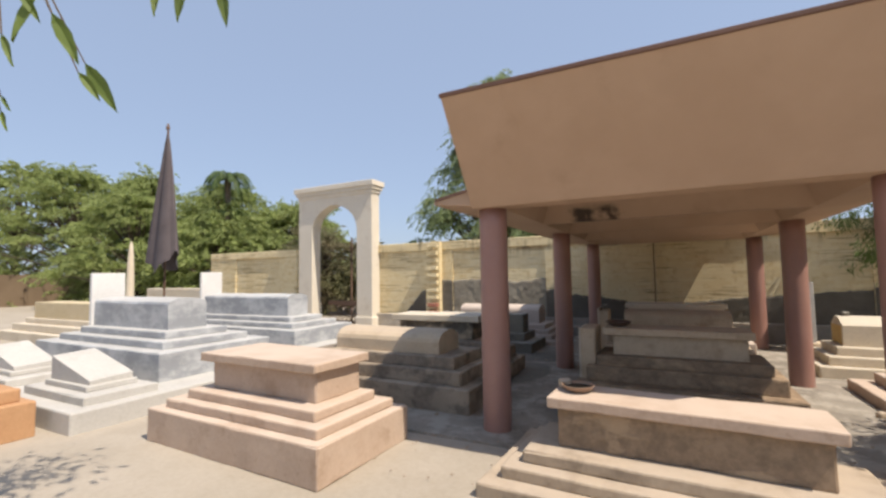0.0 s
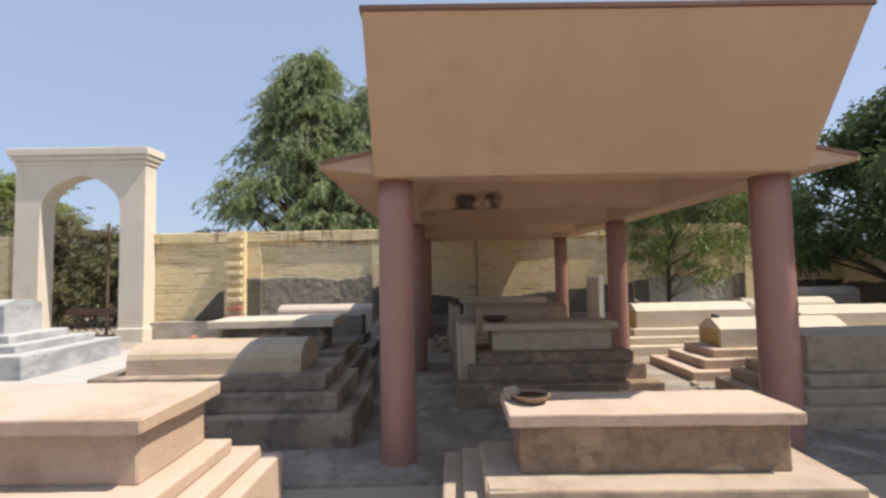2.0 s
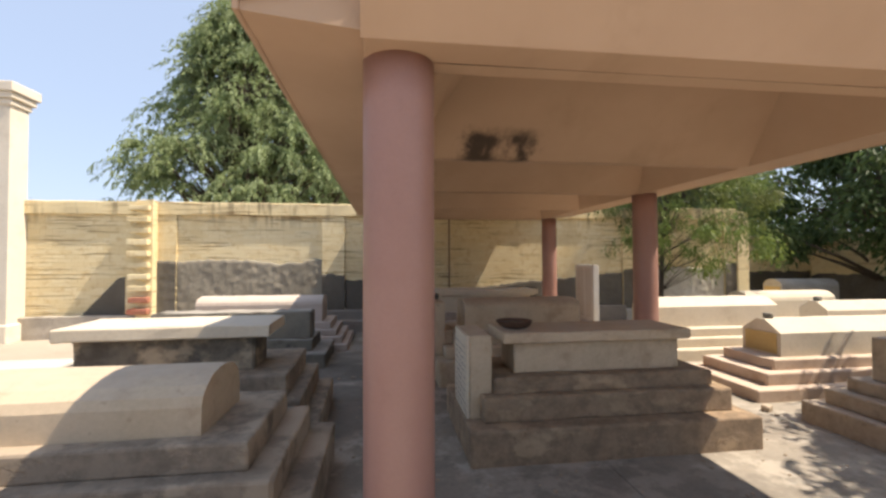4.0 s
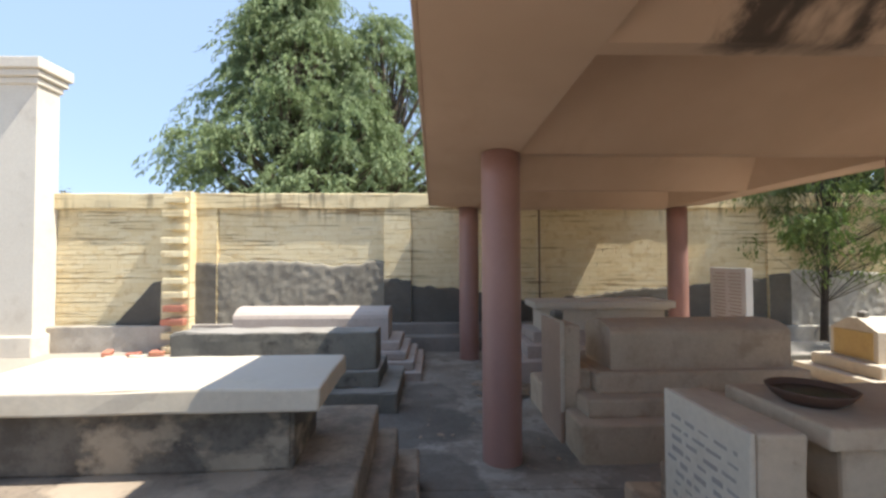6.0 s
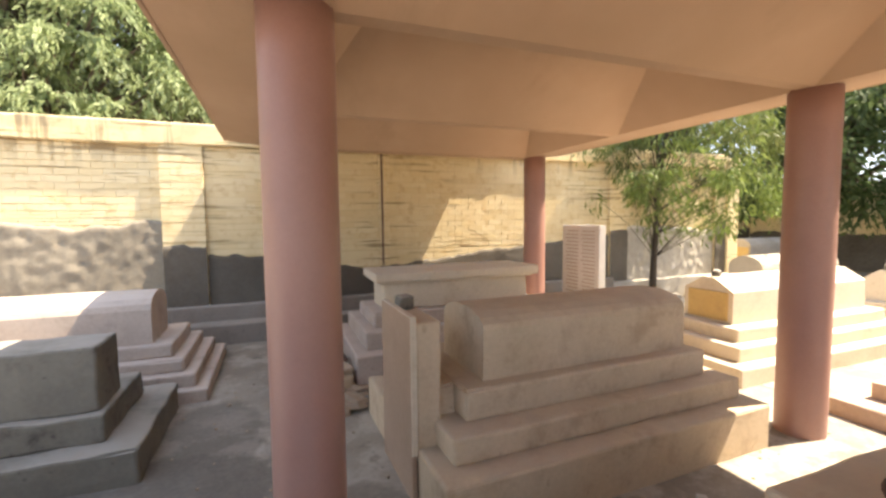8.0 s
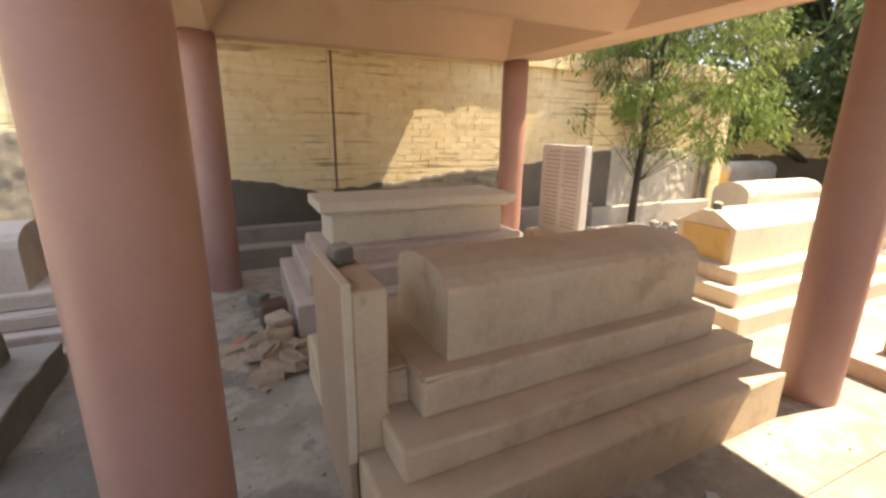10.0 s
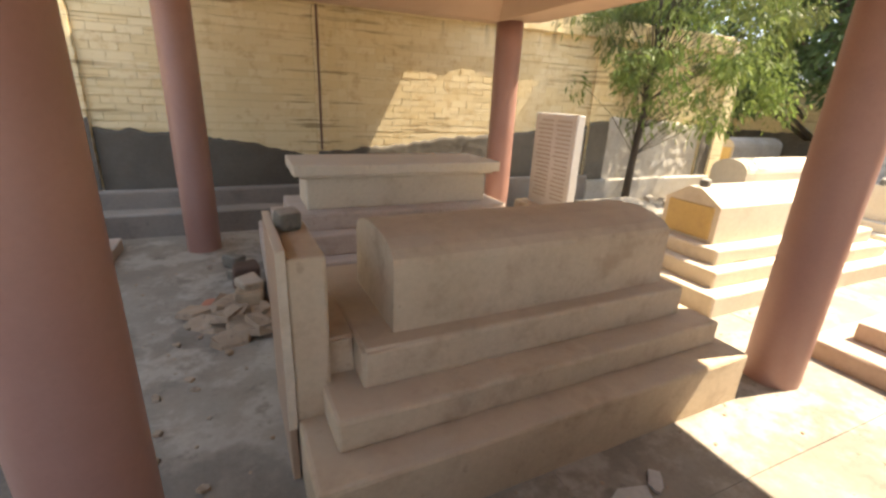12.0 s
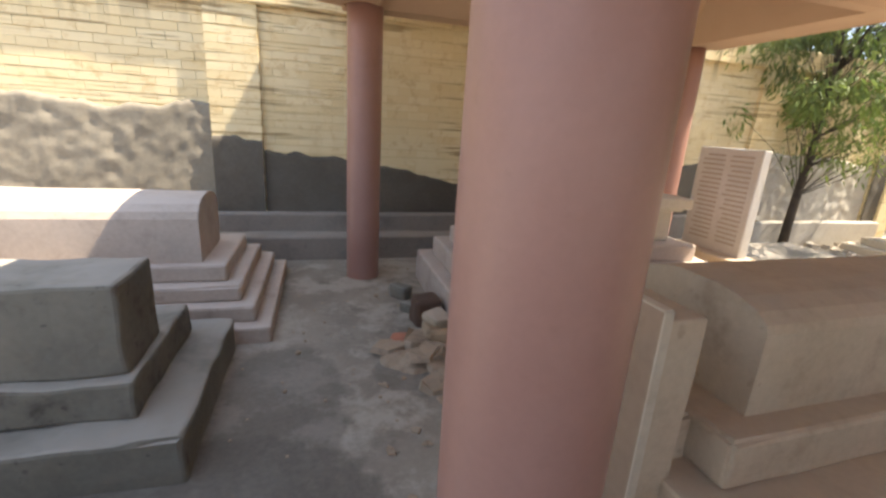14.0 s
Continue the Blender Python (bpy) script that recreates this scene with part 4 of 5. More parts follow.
def inscribed_tablet():
    t = thing("inscribed_tablet", 2.95, 11.24, 0, 1, "upright white tablet with two columns of engraved lines", "tablet")
    part("slab", worn_block(-0.06, 0.06, -0.41, 0.39, -0.05, 1.41, 0.012, 0.003, 0.3), M_WHITE, t)
    r = random.Random(3)
    for c in (-0.33, 0.02):
        for i in range(19):
            z = 0.36 + i * 0.053
            w = 0.29 * r.uniform(0.8, 1.0)
            part("engraved_line", worn_block(-0.066, -0.05, c, c + w, z, z + 0.02, 0.003, 0.001, 1), M_INK, t)
    part("foot", worn_block(-0.22, 0.16, -0.5, 0.48, -0.05, 0.24, 0.02, 0.006), M_BEIGE, t)


inscribed_tablet()
hs = tagged(link_mesh("headstone", worn_block(-0.05, 0.05, -0.36, 0.36, 0, 1.15, 0.02, 0.003, 0.3), M_MARBLE), "blue-grey marble headstone leaning slightly", "headstone")
hs.matrix_basis = pose(10.6, 10.75, 0.0, 0, 4, 12)


def bowl(x, y, z, r, mat, label):
    b = thing("water_bowl", x, y, z, 20, label, "bowl")
    prof = [(r * 0.45, 0.0), (r * 0.62, 0.004), (r * 0.86, r * 0.19), (r * 0.98, r * 0.36), (r * 1.0, r * 0.40), (r * 0.93, r * 0.40), (r * 0.82, r * 0.22), (r * 0.5, r * 0.07), (r * 0.02, r * 0.06)]
    part("dish", lathe(prof, 36, wobble=0.03), mat, b, "", True)
    part("water", lathe([(r * 0.84, r * 0.235), (r * 0.84, r * 0.262), (r * 0.3, r * 0.263)], 30), M_WATER, b, "dark dregs of water")
    return b


bowl(-0.10, 6.30, 0.932, 0.16, M_CLAY, "shallow dark clay bowl with dregs on a grave slab")
bowl(-0.18, 3.72, 0.672, 0.135, M_CLAYPALE, "shallow pale clay bowl on a grave slab")
st = tagged(link_mesh("stone", worn_block(-0.05, 0.05, -0.045, 0.045, 0, 0.075, 0.02, 0.012, 0.05), M_ROUGH), "small broken stone on a grave slab", "stone")
st.matrix_basis = pose(-0.30, 3.80, 0.671, 0, 0, 25)
st2 = tagged(link_mesh("stone", worn_block(-0.05, 0.05, -0.05, 0.05, 0, 0.085, 0.02, 0.01, 0.05), M_GREY), "small dark stone on a head block", "stone")
st2.matrix_basis = pose(-0.545, 8.52, 0.985, 0, 0, 12)


def litter():
    r = random.Random(6)
    bm = bmesh.new()
    n, rings = 26, 6
    grid = [[bm.verts.new((0, 0, 0.05))] * n]
    for k in range(1, rings + 1):
        row = []
        for i in range(n):
            a = 2 * math.pi * i / n
            rad = k / rings * (0.30 + 0.10 * noise.noise(Vector((math.cos(a) * 1.5, math.sin(a) * 1.5, 4))))
            x, y = rad * 1.25 * math.cos(a), rad * 0.75 * math.sin(a)
            z = 0.05 * (1 - (k / rings) ** 2) + (0.03 * noise.noise(Vector((x * 9, y * 9, 1))) if k < rings else -0.02)
            row.append(bm.verts.new((x, y, z)))
        grid.append(row)
    for a, b in zip(grid, grid[1:]):
        for i in range(n):
            q = [a[i], a[(i + 1) % n], b[(i + 1) % n], b[i]]
            bm.faces.new(q if a is not grid[0] else [grid[0][0], b[(i + 1) % n], b[i]])
    heap = tagged(link_mesh("dirt_heap", bm, M_PAPER), "low heap of brown crumbled earth on the floor", "dirt")
    heap.matrix_basis = pose(-0.84, 9.74, 0.012, 0, 0, 15)
    for i in range(44):
        s = r.uniform(0.012, 0.04) if i > 12 else r.uniform(0.08, 0.17)
        bm = bmesh.new()
        k = r.randint(6, 8)
        ring = []
        for j in range(k):
            a = 2 * math.pi * j / k + r.uniform(-0.3, 0.3)
            ring.append((s * r.uniform(0.6, 1.1) * math.cos(a), s * r.uniform(0.4, 0.8) * math.sin(a), r.uniform(0.0, s * 0.3)))
        top = [bm.verts.new((x * 0.9, y * 0.9, z + 0.006 + s * 0.1)) for x, y, z in ring]
        low = [bm.verts.new((x, y, z * 0.4)) for x, y, z in ring]
        bm.faces.new(top)
        bm.faces.new(low)
        for j in range(k):
            bm.faces.new((low[j], low[(j + 1) % k], top[(j + 1) % k], top[j]))
        ob = tagged(link_mesh("litter_scrap", bm, M_PAPER), "small crumpled brown scrap lying on the floor", "litter", "scraps on the floor")
        near = i < 26
        ob.matrix_basis = pose((-0.88 if near else -1.2) + r.gauss(0, 0.16 if near else 0.4), (9.68 if near else 8.9) + r.gauss(0, 0.12 if near else 0.5), 0.012 + (0.012 * (i % 5) if i < 13 else 0.0), r.uniform(-6, 6) if i < 13 else 0, r.uniform(-6, 6) if i < 13 else 0, r.uniform(0, 360))


litter()


def loose_bricks():
    r = random.Random(9)
    for i in range(9):
        ob = tagged(link_mesh("loose_brick", worn_block(-0.11, 0.11, -0.055, 0.055, 0, 0.07, 0.012, 0.008, 0.08), M_REDBRICK if i % 3 else M_CREAM), "loose broken brick at the foot of the wall", "brick", "loose bricks")
        ob.matrix_basis = pose(-6.3 + r.uniform(-0.6, 0.5), 11.75 + r.uniform(-0.45, 0.25), -0.015 + (0.065 if i > 6 else 0), r.uniform(-5, 5), r.uniform(-5, 5), r.uniform(0, 180))


loose_bricks()


def small_stones():
    r = random.Random(31)
    for x, y, z, s in ((3.02, 9.19, 0.895, 0.05), (3.4, 7.35, 0.795, 0.05), (6.1, 9.15, 0.795, 0.06), (-0.86, 10.75, 0.0, 0.09), (-0.85, 10.45, 0.0, 0.06), (2.55, 6.5, 0.0, 0.05), (0.62, 7.42, 0.0, 0.05)):
        ob = tagged(link_mesh("stone", worn_block(-s, s, -s * 0.8, s * 0.8, 0, s * 1.4, s * 0.4, s * 0.22, 0.05), M_GREY if r.random() < 0.6 else M_ROUGH), "small loose grey stone lying about", "stone", "loose stones")
        ob.matrix_basis = pose(x, y, z, 0, 0, r.uniform(0, 180))


small_stones()


def broken_masonry():
    """Broken bricks and slabs heaped against the cream grave's head end."""
    r = random.Random(44)
    for x, y, z, a, b, c, mat, label in ((-0.74, 9.92, 0.0, 0.10, 0.12, 0.15, M_BROWN, "broken brown masonry lump beside the cream grave"), (-0.76, 10.22, 0.0, 0.10, 0.10, 0.22, M_CLAY, "dark broken brick beside the cream grave"),
                                         (-0.74, 9.93, 0.145, 0.08, 0.09, 0.07, M_ROUGH, "loose chunk of plaster on the broken masonry"), (-0.98, 9.90, 0.0, 0.09, 0.07, 0.07, M_REDBRICK, "loose red brick end on the floor")):
        ob = tagged(link_mesh("masonry_chunk", worn_block(-a, a, -b, b, 0, c, 0.03, 0.02, 0.06), mat), label, "rubble", "broken masonry")
        ob.matrix_basis = pose(x, y, z, 0, 0, r.uniform(-30, 30))
    for x, y, s, label in ((0.62, 7.50, 0.15, "pale torn sheet lying on the floor"), (0.80, 7.56, 0.06, "pale torn scrap lying on the floor")):
        bm = bmesh.new()
        ring = [(s * r.uniform(0.7, 1.2) * math.cos(2 * math.pi * j / 9), s * r.uniform(0.4, 0.7) * math.sin(2 * math.pi * j / 9)) for j in range(9)]
        top = [bm.verts.new((u, v, 0.008 + r.uniform(0, 0.012))) for u, v in ring]
        low = [bm.verts.new((u, v, -0.004)) for u, v in ring]
        bm.faces.new(top)
        bm.faces.new(low)
        for j in range(9):
            bm.faces.new((low[j], low[(j + 1) % 9], top[(j + 1) % 9], top[j]))
        ob = tagged(link_mesh("paper_sheet", bm, M_TABLET), label, "litter", "scraps on the floor")
        ob.matrix_basis = pose(x, y, 0.016, 0, 0, r.uniform(0, 90))


broken_masonry()
post = tagged(link_mesh("stone_post", lathe([(0.16, -0.1), (0.15, 0.6), (0.11, 2.2), (0.07, 2.9), (0.02, 3.1)], 10), M_CREAM), "slender pale stone post among far graves", "post")
post.matrix_basis = pose(-17.1, 9.0, 0)
tagged(link_mesh("grave_surround", worn_block(-16.6, -13.0, 9.3, 9.6, -0.05, 1.36, 0.03, 0.012, 0.3), M_CREAM), "low whitewashed wall round a far grave", "wall")


def rubble():
    """Pale broken plaster and dry litter along the foot of the wall under the young tree."""
    r = random.Random(17)
    verts, faces = [], []
    for i in range(700):
        x, y = r.uniform(3.6, 8.8), 12.0 - abs(r.gauss(0, 0.45))
        s = r.uniform(0.012, 0.05) * (1.8 if r.random() < 0.08 else 1)
        b = len(verts)
        for k in range(8):
            verts.append((x + s * r.uniform(0.5, 1.1) * (1 if k & 1 else -1), y + s * r.uniform(0.5, 1.1) * (1 if k & 2 else -1), -0.02 + (s * r.uniform(0.8, 1.5) if k & 4 else 0)))
        faces += [tuple(b + q for q in f) for f in ((0, 1, 5, 4), (1, 3, 7, 5), (3, 2, 6, 7), (2, 0, 4, 6), (4, 5, 7, 6))]
    tagged(data_object("rubble", verts, faces, M_DUST), "pale broken plaster along the wall foot", "rubble", kind="stuff")


rubble()


def debris():
    """Gravel and crumbs scattered over the floor."""
    r = random.Random(12)
    verts, faces = [], []
    for i in range(900):
        x, y = r.uniform(-2.0, 4.5), r.uniform(3.0, 12.0)
        s = r.uniform(0.004, 0.011) * (2 if r.random() < 0.05 else 1)
        b = len(verts)
        for k in range(8):
            verts.append((x + s * r.uniform(0.6, 1) * (1 if k & 1 else -1), y + s * r.uniform(0.6, 1) * (1 if k & 2 else -1), 0.008 + (s * r.uniform(0.7, 1.1) if k & 4 else 0)))
        faces += [tuple(b + q for q in f) for f in ((0, 1, 5, 4), (1, 3, 7, 5), (3, 2, 6, 7), (2, 0, 4, 6), (4, 5, 7, 6))]
    tagged(data_object("gravel", verts, faces, M_PAPER), "crumbs of mortar and dry leaves on the floor", "debris", kind="stuff")


debris()

# ---- trees ----


def leaf_mesh(points, rnd, size, slim, droop, bend=True):
    """One leaf per point: a folded kite, with its own heading."""
    verts, faces = [], []
    for p, out in points:
        d = Vector((out.x + rnd.gauss(0, 0.6), out.y + rnd.gauss(0, 0.6), out.z * 0.4 + rnd.gauss(0, 0.45) - droop)).normalized()
        s = d.cross(Vector((rnd.gauss(0, 1), rnd.gauss(0, 1), rnd.gauss(0, 1)))).normalized()
        n = d.cross(s)
        l = size * rnd.uniform(0.6, 1.35)
        w = l * slim
        b = len(verts)
        for q in (p, p + d * l * 0.45 + s * w + n * w * 0.3, p + d * l - Vector((0, 0, l * 0.12)), p + d * l * 0.45 - s * w + n * w * 0.3):
            verts.append(tuple(q))
        faces += [(b, b + 1, b + 2), (b, b + 2, b + 3)]
    return verts, faces


def tree(name, label, x, y, height, spread, base, leaf, leaves, size, slim, droop, seed, trunk_r=0.16, clumps=60, lean=(0, 0), squash=1.0, top_narrow=0.6, clump_r=0.5, group="", off=(0, 0), twig=0.34, strand=0.0, bark=M_BARK):
    rnd = random.Random(seed)
    t = thing(name, x, y, -0.05, 0, label, "tree", group)
    trunk_h = base + (height - base) * 0.55
    pts, rad = [], []
    for i in range(9):
        u = i / 8
        pts.append((lean[0] * u * u + 0.10 * math.sin(3 * u + seed) * u * spread * 0.4, lean[1] * u * u + 0.08 * math.cos(4 * u + seed) * u * spread * 0.4, trunk_h * u))
        rad.append(trunk_r * (1.25 - 0.95 * u))
    part("trunk", tube(pts, rad, 10), bark, t, "", True)
    points, bm = [], bmesh.new()
    for c in range(clumps):
        u = rnd.random() ** 0.8
        z = base + (height - base) * u
        prof = math.sin(math.pi * min(1.0, 0.22 + 0.78 * u) ** 0.9) ** 0.6 * (1 - (1 - top_narrow) * u)
        a = rnd.uniform(0, 2 * math.pi)
        r = spread * prof * rnd.uniform(0.35, 1.08) ** 0.7
        k = min(8, max(2, int(8 * min(1, z / trunk_h) * 0.9)))
        root = Vector(pts[max(1, k - rnd.randint(1, 2))])
        end = Vector((lean[0] * u + off[0] + r * math.cos(a), lean[1] * u + off[1] + r * math.sin(a) * squash, z))
        mid = root.lerp(end, 0.5) + Vector((rnd.gauss(0, 0.1), rnd.gauss(0, 0.1), 0.12)) * spread * 0.25
        tube([root, mid, end], [trunk_r * twig, trunk_r * twig * 0.6, trunk_r * twig * 0.18], 5, bm)
        cr = clump_r * rnd.uniform(0.5, 1.25)
        if strand:
            per = leaves // clumps // 10
            for _ in range(10):
                v = Vector((rnd.gauss(0, 1), rnd.gauss(0, 1), rnd.gauss(0, 0.7))).normalized()
                start = end + v * cr * rnd.random() * 0.8
                d = Vector((v.x + 0.5 * math.cos(a), v.y + 0.5 * math.sin(a), rnd.uniform(0.0, 0.9 - droop * 0.5)))
                d = d.normalized() * strand * rnd.uniform(0.5, 1.3)
                for q in range(per):
                    f = (q + rnd.random()) / per
                    p = start + d * f - Vector((0, 0, droop * strand * 1.1 * f * f)) + Vector((rnd.gauss(0, 0.03), rnd.gauss(0, 0.03), rnd.gauss(0, 0.03))) * strand
                    points.append((p, (d.normalized() - Vector((0, 0, 2 * droop * f))).normalized()))
            continue
        for _ in range(leaves // clumps):
            v = Vector((rnd.gauss(0, 1), rnd.gauss(0, 1), rnd.gauss(0, 1)))
            v = v.normalized() * cr * rnd.random() ** 0.45
            v.z = v.z * 0.75 - (droop * cr * rnd.random() * 1.2)
            points.append((end + v, v.normalized()))
    part("branch_work", bm, bark, t, "", True)
    verts, faces = leaf_mesh(points, rnd, size, slim, droop)
    crown = data_object("crown", verts, faces, leaf)
    crown.parent = t
    return t


tree("acacia_tree", "tall feathery acacia behind the boundary wall", -5.6, 17.0, 9.9, 4.1, 1.5, M_LEAF_A, 96000, 0.14, 0.14, 0.75, 3, 0.22, 260, (0, 0), 0.8, 0.3, 0.45, strand=0.85)
tree("acacia_tree", "tall feathery acacia behind the boundary wall", -3.3, 17.8, 8.9, 4.0, 1.2, M_LEAF_A, 48000, 0.145, 0.13, 0.7, 5, 0.28, 130, (0, 0), 0.8, 0.5, 0.5, strand=0.85)
for i, (x, y, h, s) in enumerate(((-36, 20, 9.6, 6.2), (-29, 22, 8.4, 5.6), (-43, 18, 10.6, 6.8), (-24, 24, 7.0, 4.8), (-51, 17, 12.2, 7.5), (-32, 17, 7.4, 5.0), (-26, 19.5, 6.2, 4.2))):
    tree("mesquite_tree", "broad bushy mesquite at the edge of the graveyard", x, y, h, s, 0.4, M_LEAF_B, 40000, 0.25, 0.16, 0.35, 20 + i, 0.25, 110, (0, 0), 0.9, 0.7, 0.9, "trees at the edge", strand=1.5)


def palm(x, y, height, length, seed):
    """Straight ringed trunk and a crown of arching fronds cut into leaflets."""
    r = random.Random(seed)
    t = thing("palm_tree", x, y, -0.05, 0, "tall date palm with drooping fronds above the bushes", "tree")
    part("trunk", tube([(0.06 * math.sin(i), 0, height * i / 10) for i in range(11)], [0.22 - 0.006 * i + 0.02 * (i % 2) for i in range(11)], 10), M_BARK, t, "", True)
    for k in range(22):
        a = 2 * math.pi * k / 22 + r.uniform(-0.15, 0.15)
        up, l = r.uniform(-0.15, 1.15), length * r.uniform(0.8, 1.1)
        verts, faces, p = [], [], Vector((0, 0, height - 0.1))
        d = Vector((math.cos(a), math.sin(a), up)).normalized()
        side = Vector((-math.sin(a), math.cos(a), 0))
        for i in range(18):
            q = p + d * l / 18
            w = 0.42 * math.sin(math.pi * (0.12 + 0.88 * (i + 1) / 19)) * length / 2.4
            for sgn in (-1, 1):
                b = len(verts)
                tip = p + side * sgn * w + d * w * 0.6 - Vector((0, 0, w * 0.7))
                verts += [tuple(p), tuple(q), tuple(tip)]
                faces.append((b, b + 1, b + 2))
            p = q
            d = (d - Vector((0, 0, 0.11 + 0.012 * i))).normalized()
        frond = data_object("frond", verts, faces, M_LEAF_D)
        frond.parent = t


palm(-25.2, 18.9, 8.5, 2.4, 5)
for i, (x, y, h, s) in enumerate(((-17.5, 24, 4.0, 3.0), (-13.6, 15.4, 3.7, 1.5), (-15.6, 16.6, 4.2, 1.9), (-12.4, 16.6, 3.3, 1.7), (-10.9, 16.0, 2.9, 1.3), (-8.9, 20, 3.3, 2.0))):
    tree("scrub_tree", "low scrub tree beyond the gateway", x, y, h, s, 0.2, M_LEAF_E, 13000, 0.15, 0.14, 0.3, 40 + i, 0.10, 60, (0, 0), 0.9, 0.7, 0.5, "trees beyond the gateway", strand=0.7)
tree("young_tree", "slender young tree with bright narrow leaves by the wall", 5.12, 12.0, 4.8, 2.1, 1.5, M_LEAF_C, 15500, 0.105, 0.14, 0.85, 7, 0.055, 130, (0.03, 0.0), 0.5, 1.0, 0.32, "", (0.62, -0.25), 0.12, bark=M_BARKDARK)
for i, (x, y, h, s) in enumerate(((13.9, 13.5, 7.2, 3.9), (13.9, 8.6, 7.4, 3.9), (11.5, 19.0, 6.4, 3.4), (7.8, 19.0, 3.8, 2.0), (17, 3.0, 7.4, 4.0))):
    tree("dark_tree", "dense dark tree behind the far wall", x, y, h, s, 1.7 if s > 3 else 0.7, M_LEAF_D, 30000, 0.2, 0.2, 0.5, 60 + i, 0.25, 90, (0, 0), 0.9, 0.7, 0.85, "trees behind the far wall")
tree("shade_tree", "leafy tree that shades the brown grave", 6.4, 4.4, 5.6, 2.9, 2.6, M_LEAF_D, 26000, 0.15, 0.2, 0.5, 80, 0.2, 90, (0, 0), 0.8, 0.7, 0.5)


LEAF_TIPS = (
    ((-0.342, 0.3, 2.012), (-0.324, 0.343, 1.946)),
    ((-0.333, 0.287, 1.989), (-0.314, 0.312, 1.953)),
    ((-0.3, 0.237, 2.055), (-0.292, 0.271, 1.994)),
    ((-0.337, 0.408, 2.22), (-0.342, 0.409, 2.164)),
    ((-0.305, 0.44, 2.24), (-0.322, 0.443, 2.165)),
    ((-0.265, 0.493, 2.247), (-0.268, 0.514, 2.175)),
    ((-0.265, 0.171, 1.978), (-0.256, 0.18, 1.945)),
    ((-0.279, 0.189, 2.058), (-0.266, 0.212, 2.025)),
    ((-0.274, 0.206, 2.058), (-0.288, 0.188, 1.993)),
    ((-0.291, 0.181, 1.9), (-0.274, 0.184, 1.888)),
    ((-0.296, 0.183, 1.881), (-0.282, 0.185, 1.861)),
)


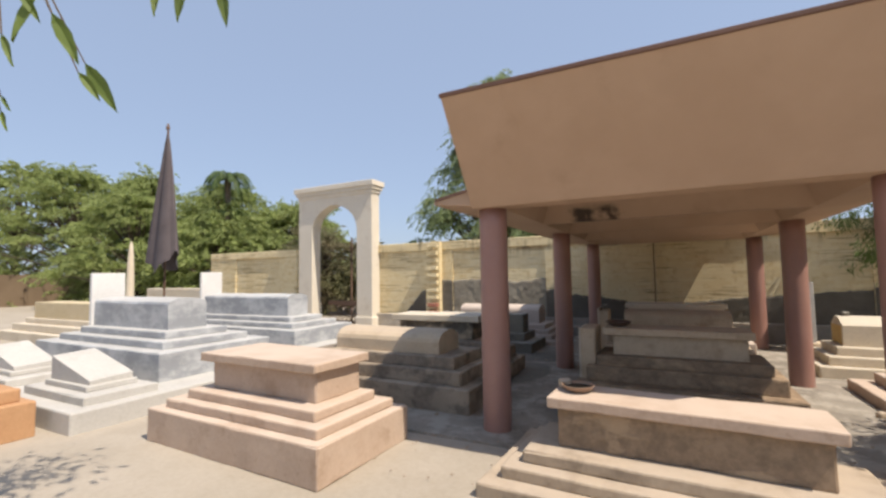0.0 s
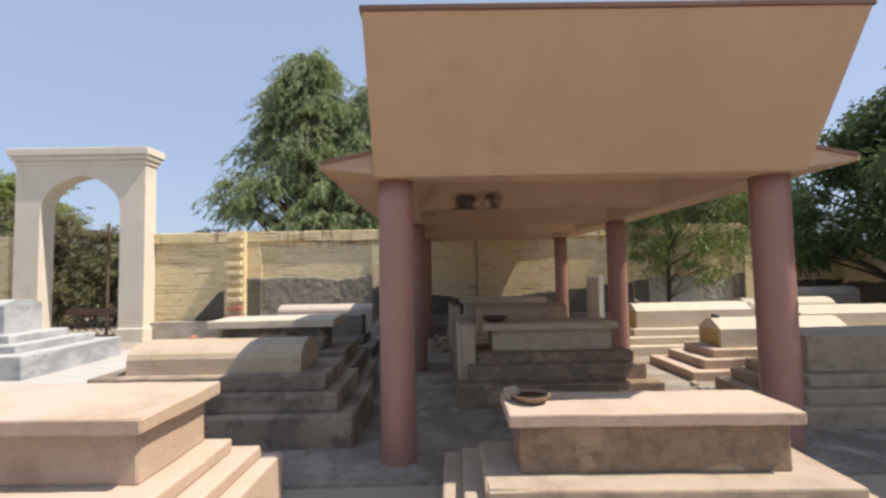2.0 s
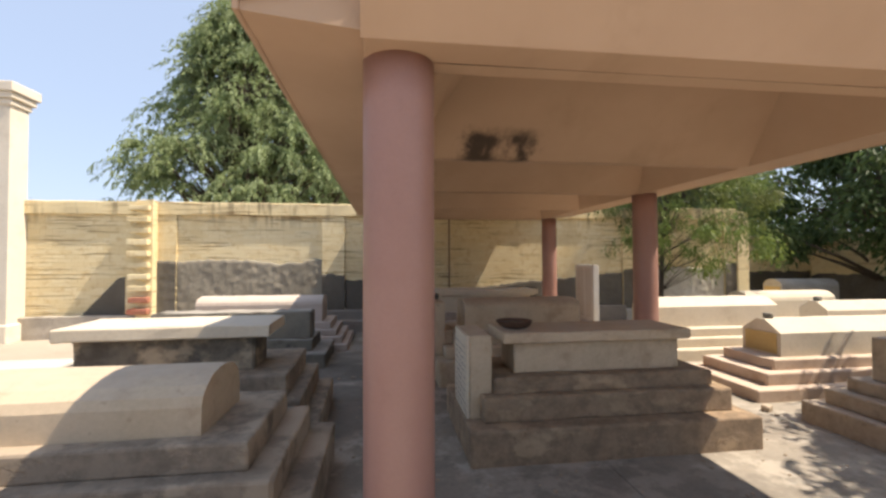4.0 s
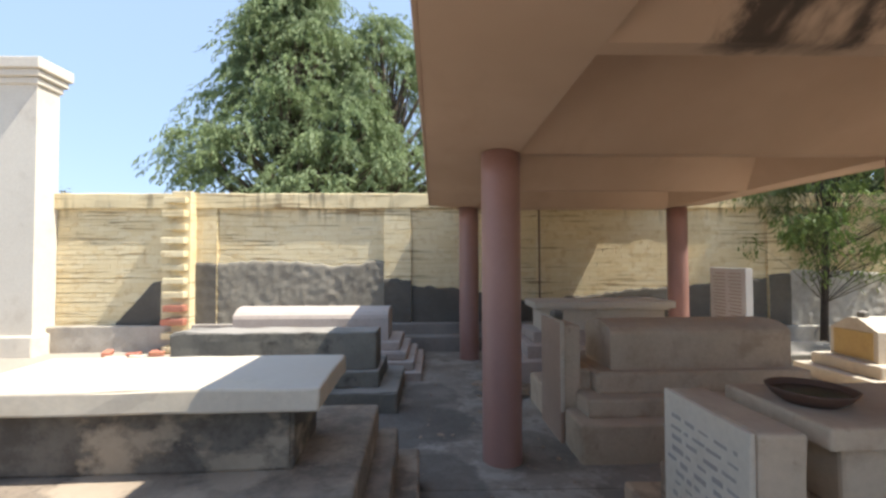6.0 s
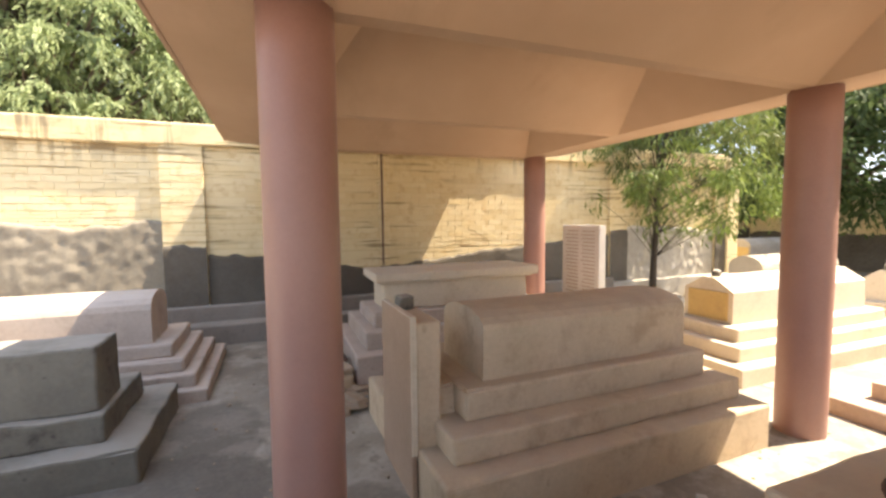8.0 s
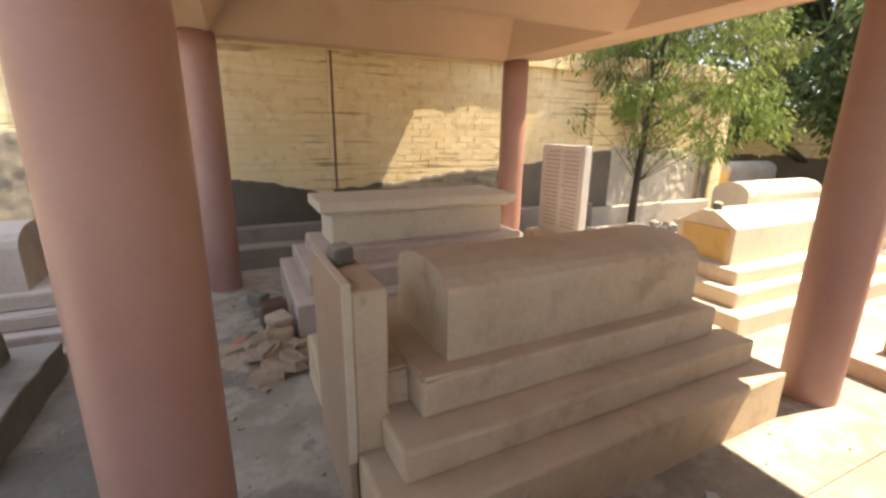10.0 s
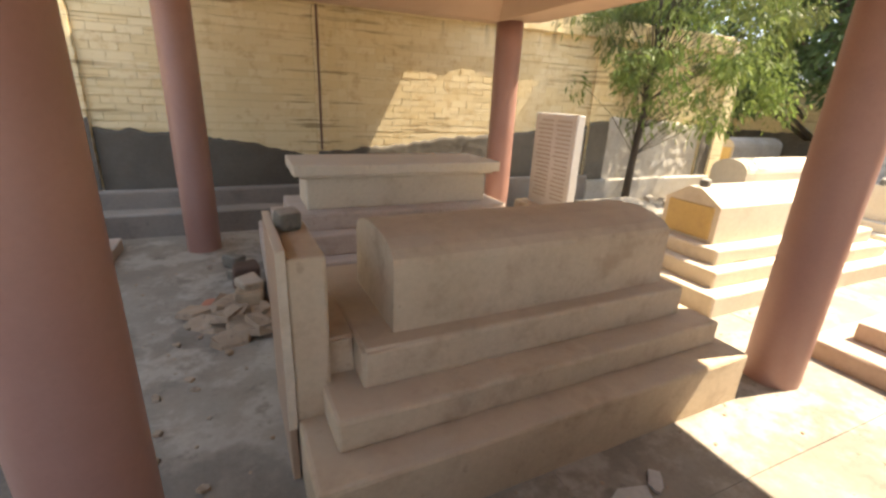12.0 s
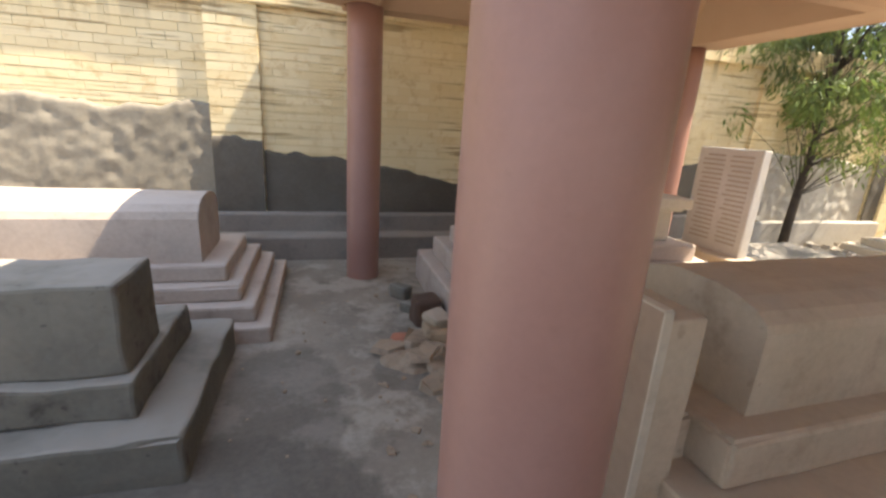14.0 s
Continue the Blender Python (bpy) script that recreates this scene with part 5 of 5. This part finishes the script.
def overhanging_tree():
    """A small tree behind the start of the walk; the tips of its limb hang into view."""
    t = thing("overhanging_tree", -2.6, -1.5, -0.05, 0, "small tree whose leafy twigs hang down overhead", "tree")
    o = Vector((-2.6, -1.5, -0.05))
    part("trunk", tube([(0, 0, 0), (0.05, 0.02, 1.2), (0.2, 0.1, 2.2), (0.5, 0.4, 3.0)], [0.09, 0.075, 0.06, 0.04], 10), M_BARK, t, "", True)
    limb = [Vector((0.5, 0.4, 3.0)), Vector((1.3, 1.0, 3.0)), Vector((2.3, 1.75, 2.6))]
    part("limb", tube(limb, [0.04, 0.025, 0.008], 8), M_BARK, t, "", True)
    bm, lv = bmesh.new(), bmesh.new()
    for k, (base, tip) in enumerate(LEAF_TIPS):
        base, tip = Vector(base) - o, Vector(tip) - o
        root = limb[1].lerp(limb[2], 0.7 + 0.03 * (k % 8))
        tube([root, root.lerp(base, 0.6) + Vector((0, 0, 0.06)), base], [0.004, 0.0025, 0.0012], 5, bm)
        d = tip - base
        s = d.cross(Vector((0.5, -0.8, 0.3 * (k % 3)))).normalized() * d.length * 0.16
        ring = []
        for u, w in ((0, 0.02), (0.2, 0.75), (0.45, 1.0), (0.75, 0.6), (1.0, 0.02)):
            c = base + d * u + Vector((0, 0, -0.01)) * u * u
            ring.append([lv.verts.new(c + s * w), lv.verts.new(c + d.cross(s).normalized() * 0.004), lv.verts.new(c - s * w)])
        for a, b in zip(ring, ring[1:]):
            lv.faces.new((a[0], a[1], b[1], b[0]))
            lv.faces.new((a[1], a[2], b[2], b[1]))
    r = random.Random(77)
    mid = Vector((0.67, 2.65, 4.2))
    part("limb", tube([(0.5, 0.4, 3.0), (0.45, 1.6, 3.8), tuple(mid)], [0.035, 0.022, 0.008], 8), M_BARK, t, "", True)
    pts = []
    for _ in range(420):
        v = Vector((r.gauss(0, 0.30), r.gauss(0, 0.22), r.gauss(0.1, 0.10)))
        pts.append((mid + v, v.normalized()))
    verts, faces = leaf_mesh(pts, r, 0.11, 0.17, 0.6)
    data_object("crown", verts, faces, M_LEAF_C).parent = t
    part("twig", bm, M_BARK, t)
    part("crown", lv, M_LEAF_C, t)


overhanging_tree()

# ---- bricks of the wall panels ----
near, far_v, far_f = [], [], []
for i, (a, b) in enumerate(PANELS):
    for q in courses(a, b, 0.42, WALL_TOP - 0.28, WALL_Y + 0.062, 0.03, rng):
        x0, x1, y0, y1, z0, z1 = q
        if -2.1 < x0 < 2.6 and 1.15 < z0 and x1 - x0 > 0.2 and len(near) < 290:
            near.append(q)
        else:
            box_data(far_v, far_f, *q)
for q in courses(-15.6, -12.75, 0.05, WALL_TOP - 0.28, WALL_Y + 0.062, 0.03, rng):
    box_data(far_v, far_f, *q)
rest = tagged(data_object("brick_courses", far_v, far_f, M_BRICK), kind="stuff")
rest.parent = wall
kinds = []
for k in range(8):
    verts, faces = [], []
    box_data(verts, faces, -0.112, 0.112, -0.015, 0.02, -0.036, 0.036)
    verts = [(x + rng.uniform(-0.001, 0.001), y + rng.uniform(-0.0015, 0.0015), z + rng.uniform(-0.002, 0.002)) for x, y, z in verts]
    me = bpy.data.meshes.new("brick")
    me.from_pydata(verts, [], faces)
    me.materials.append(M_BRICK)
    kinds.append(me)
for x0, x1, y0, y1, z0, z1 in near:
    ob = new("brick", kinds[rng.randrange(8)])
    ob.location = ((x0 + x1) / 2, y0 + 0.015, (z0 + z1) / 2)
    ob.scale = ((x1 - x0) / 0.224, 1, (z1 - z0) / 0.072)
    ob.parent = wall
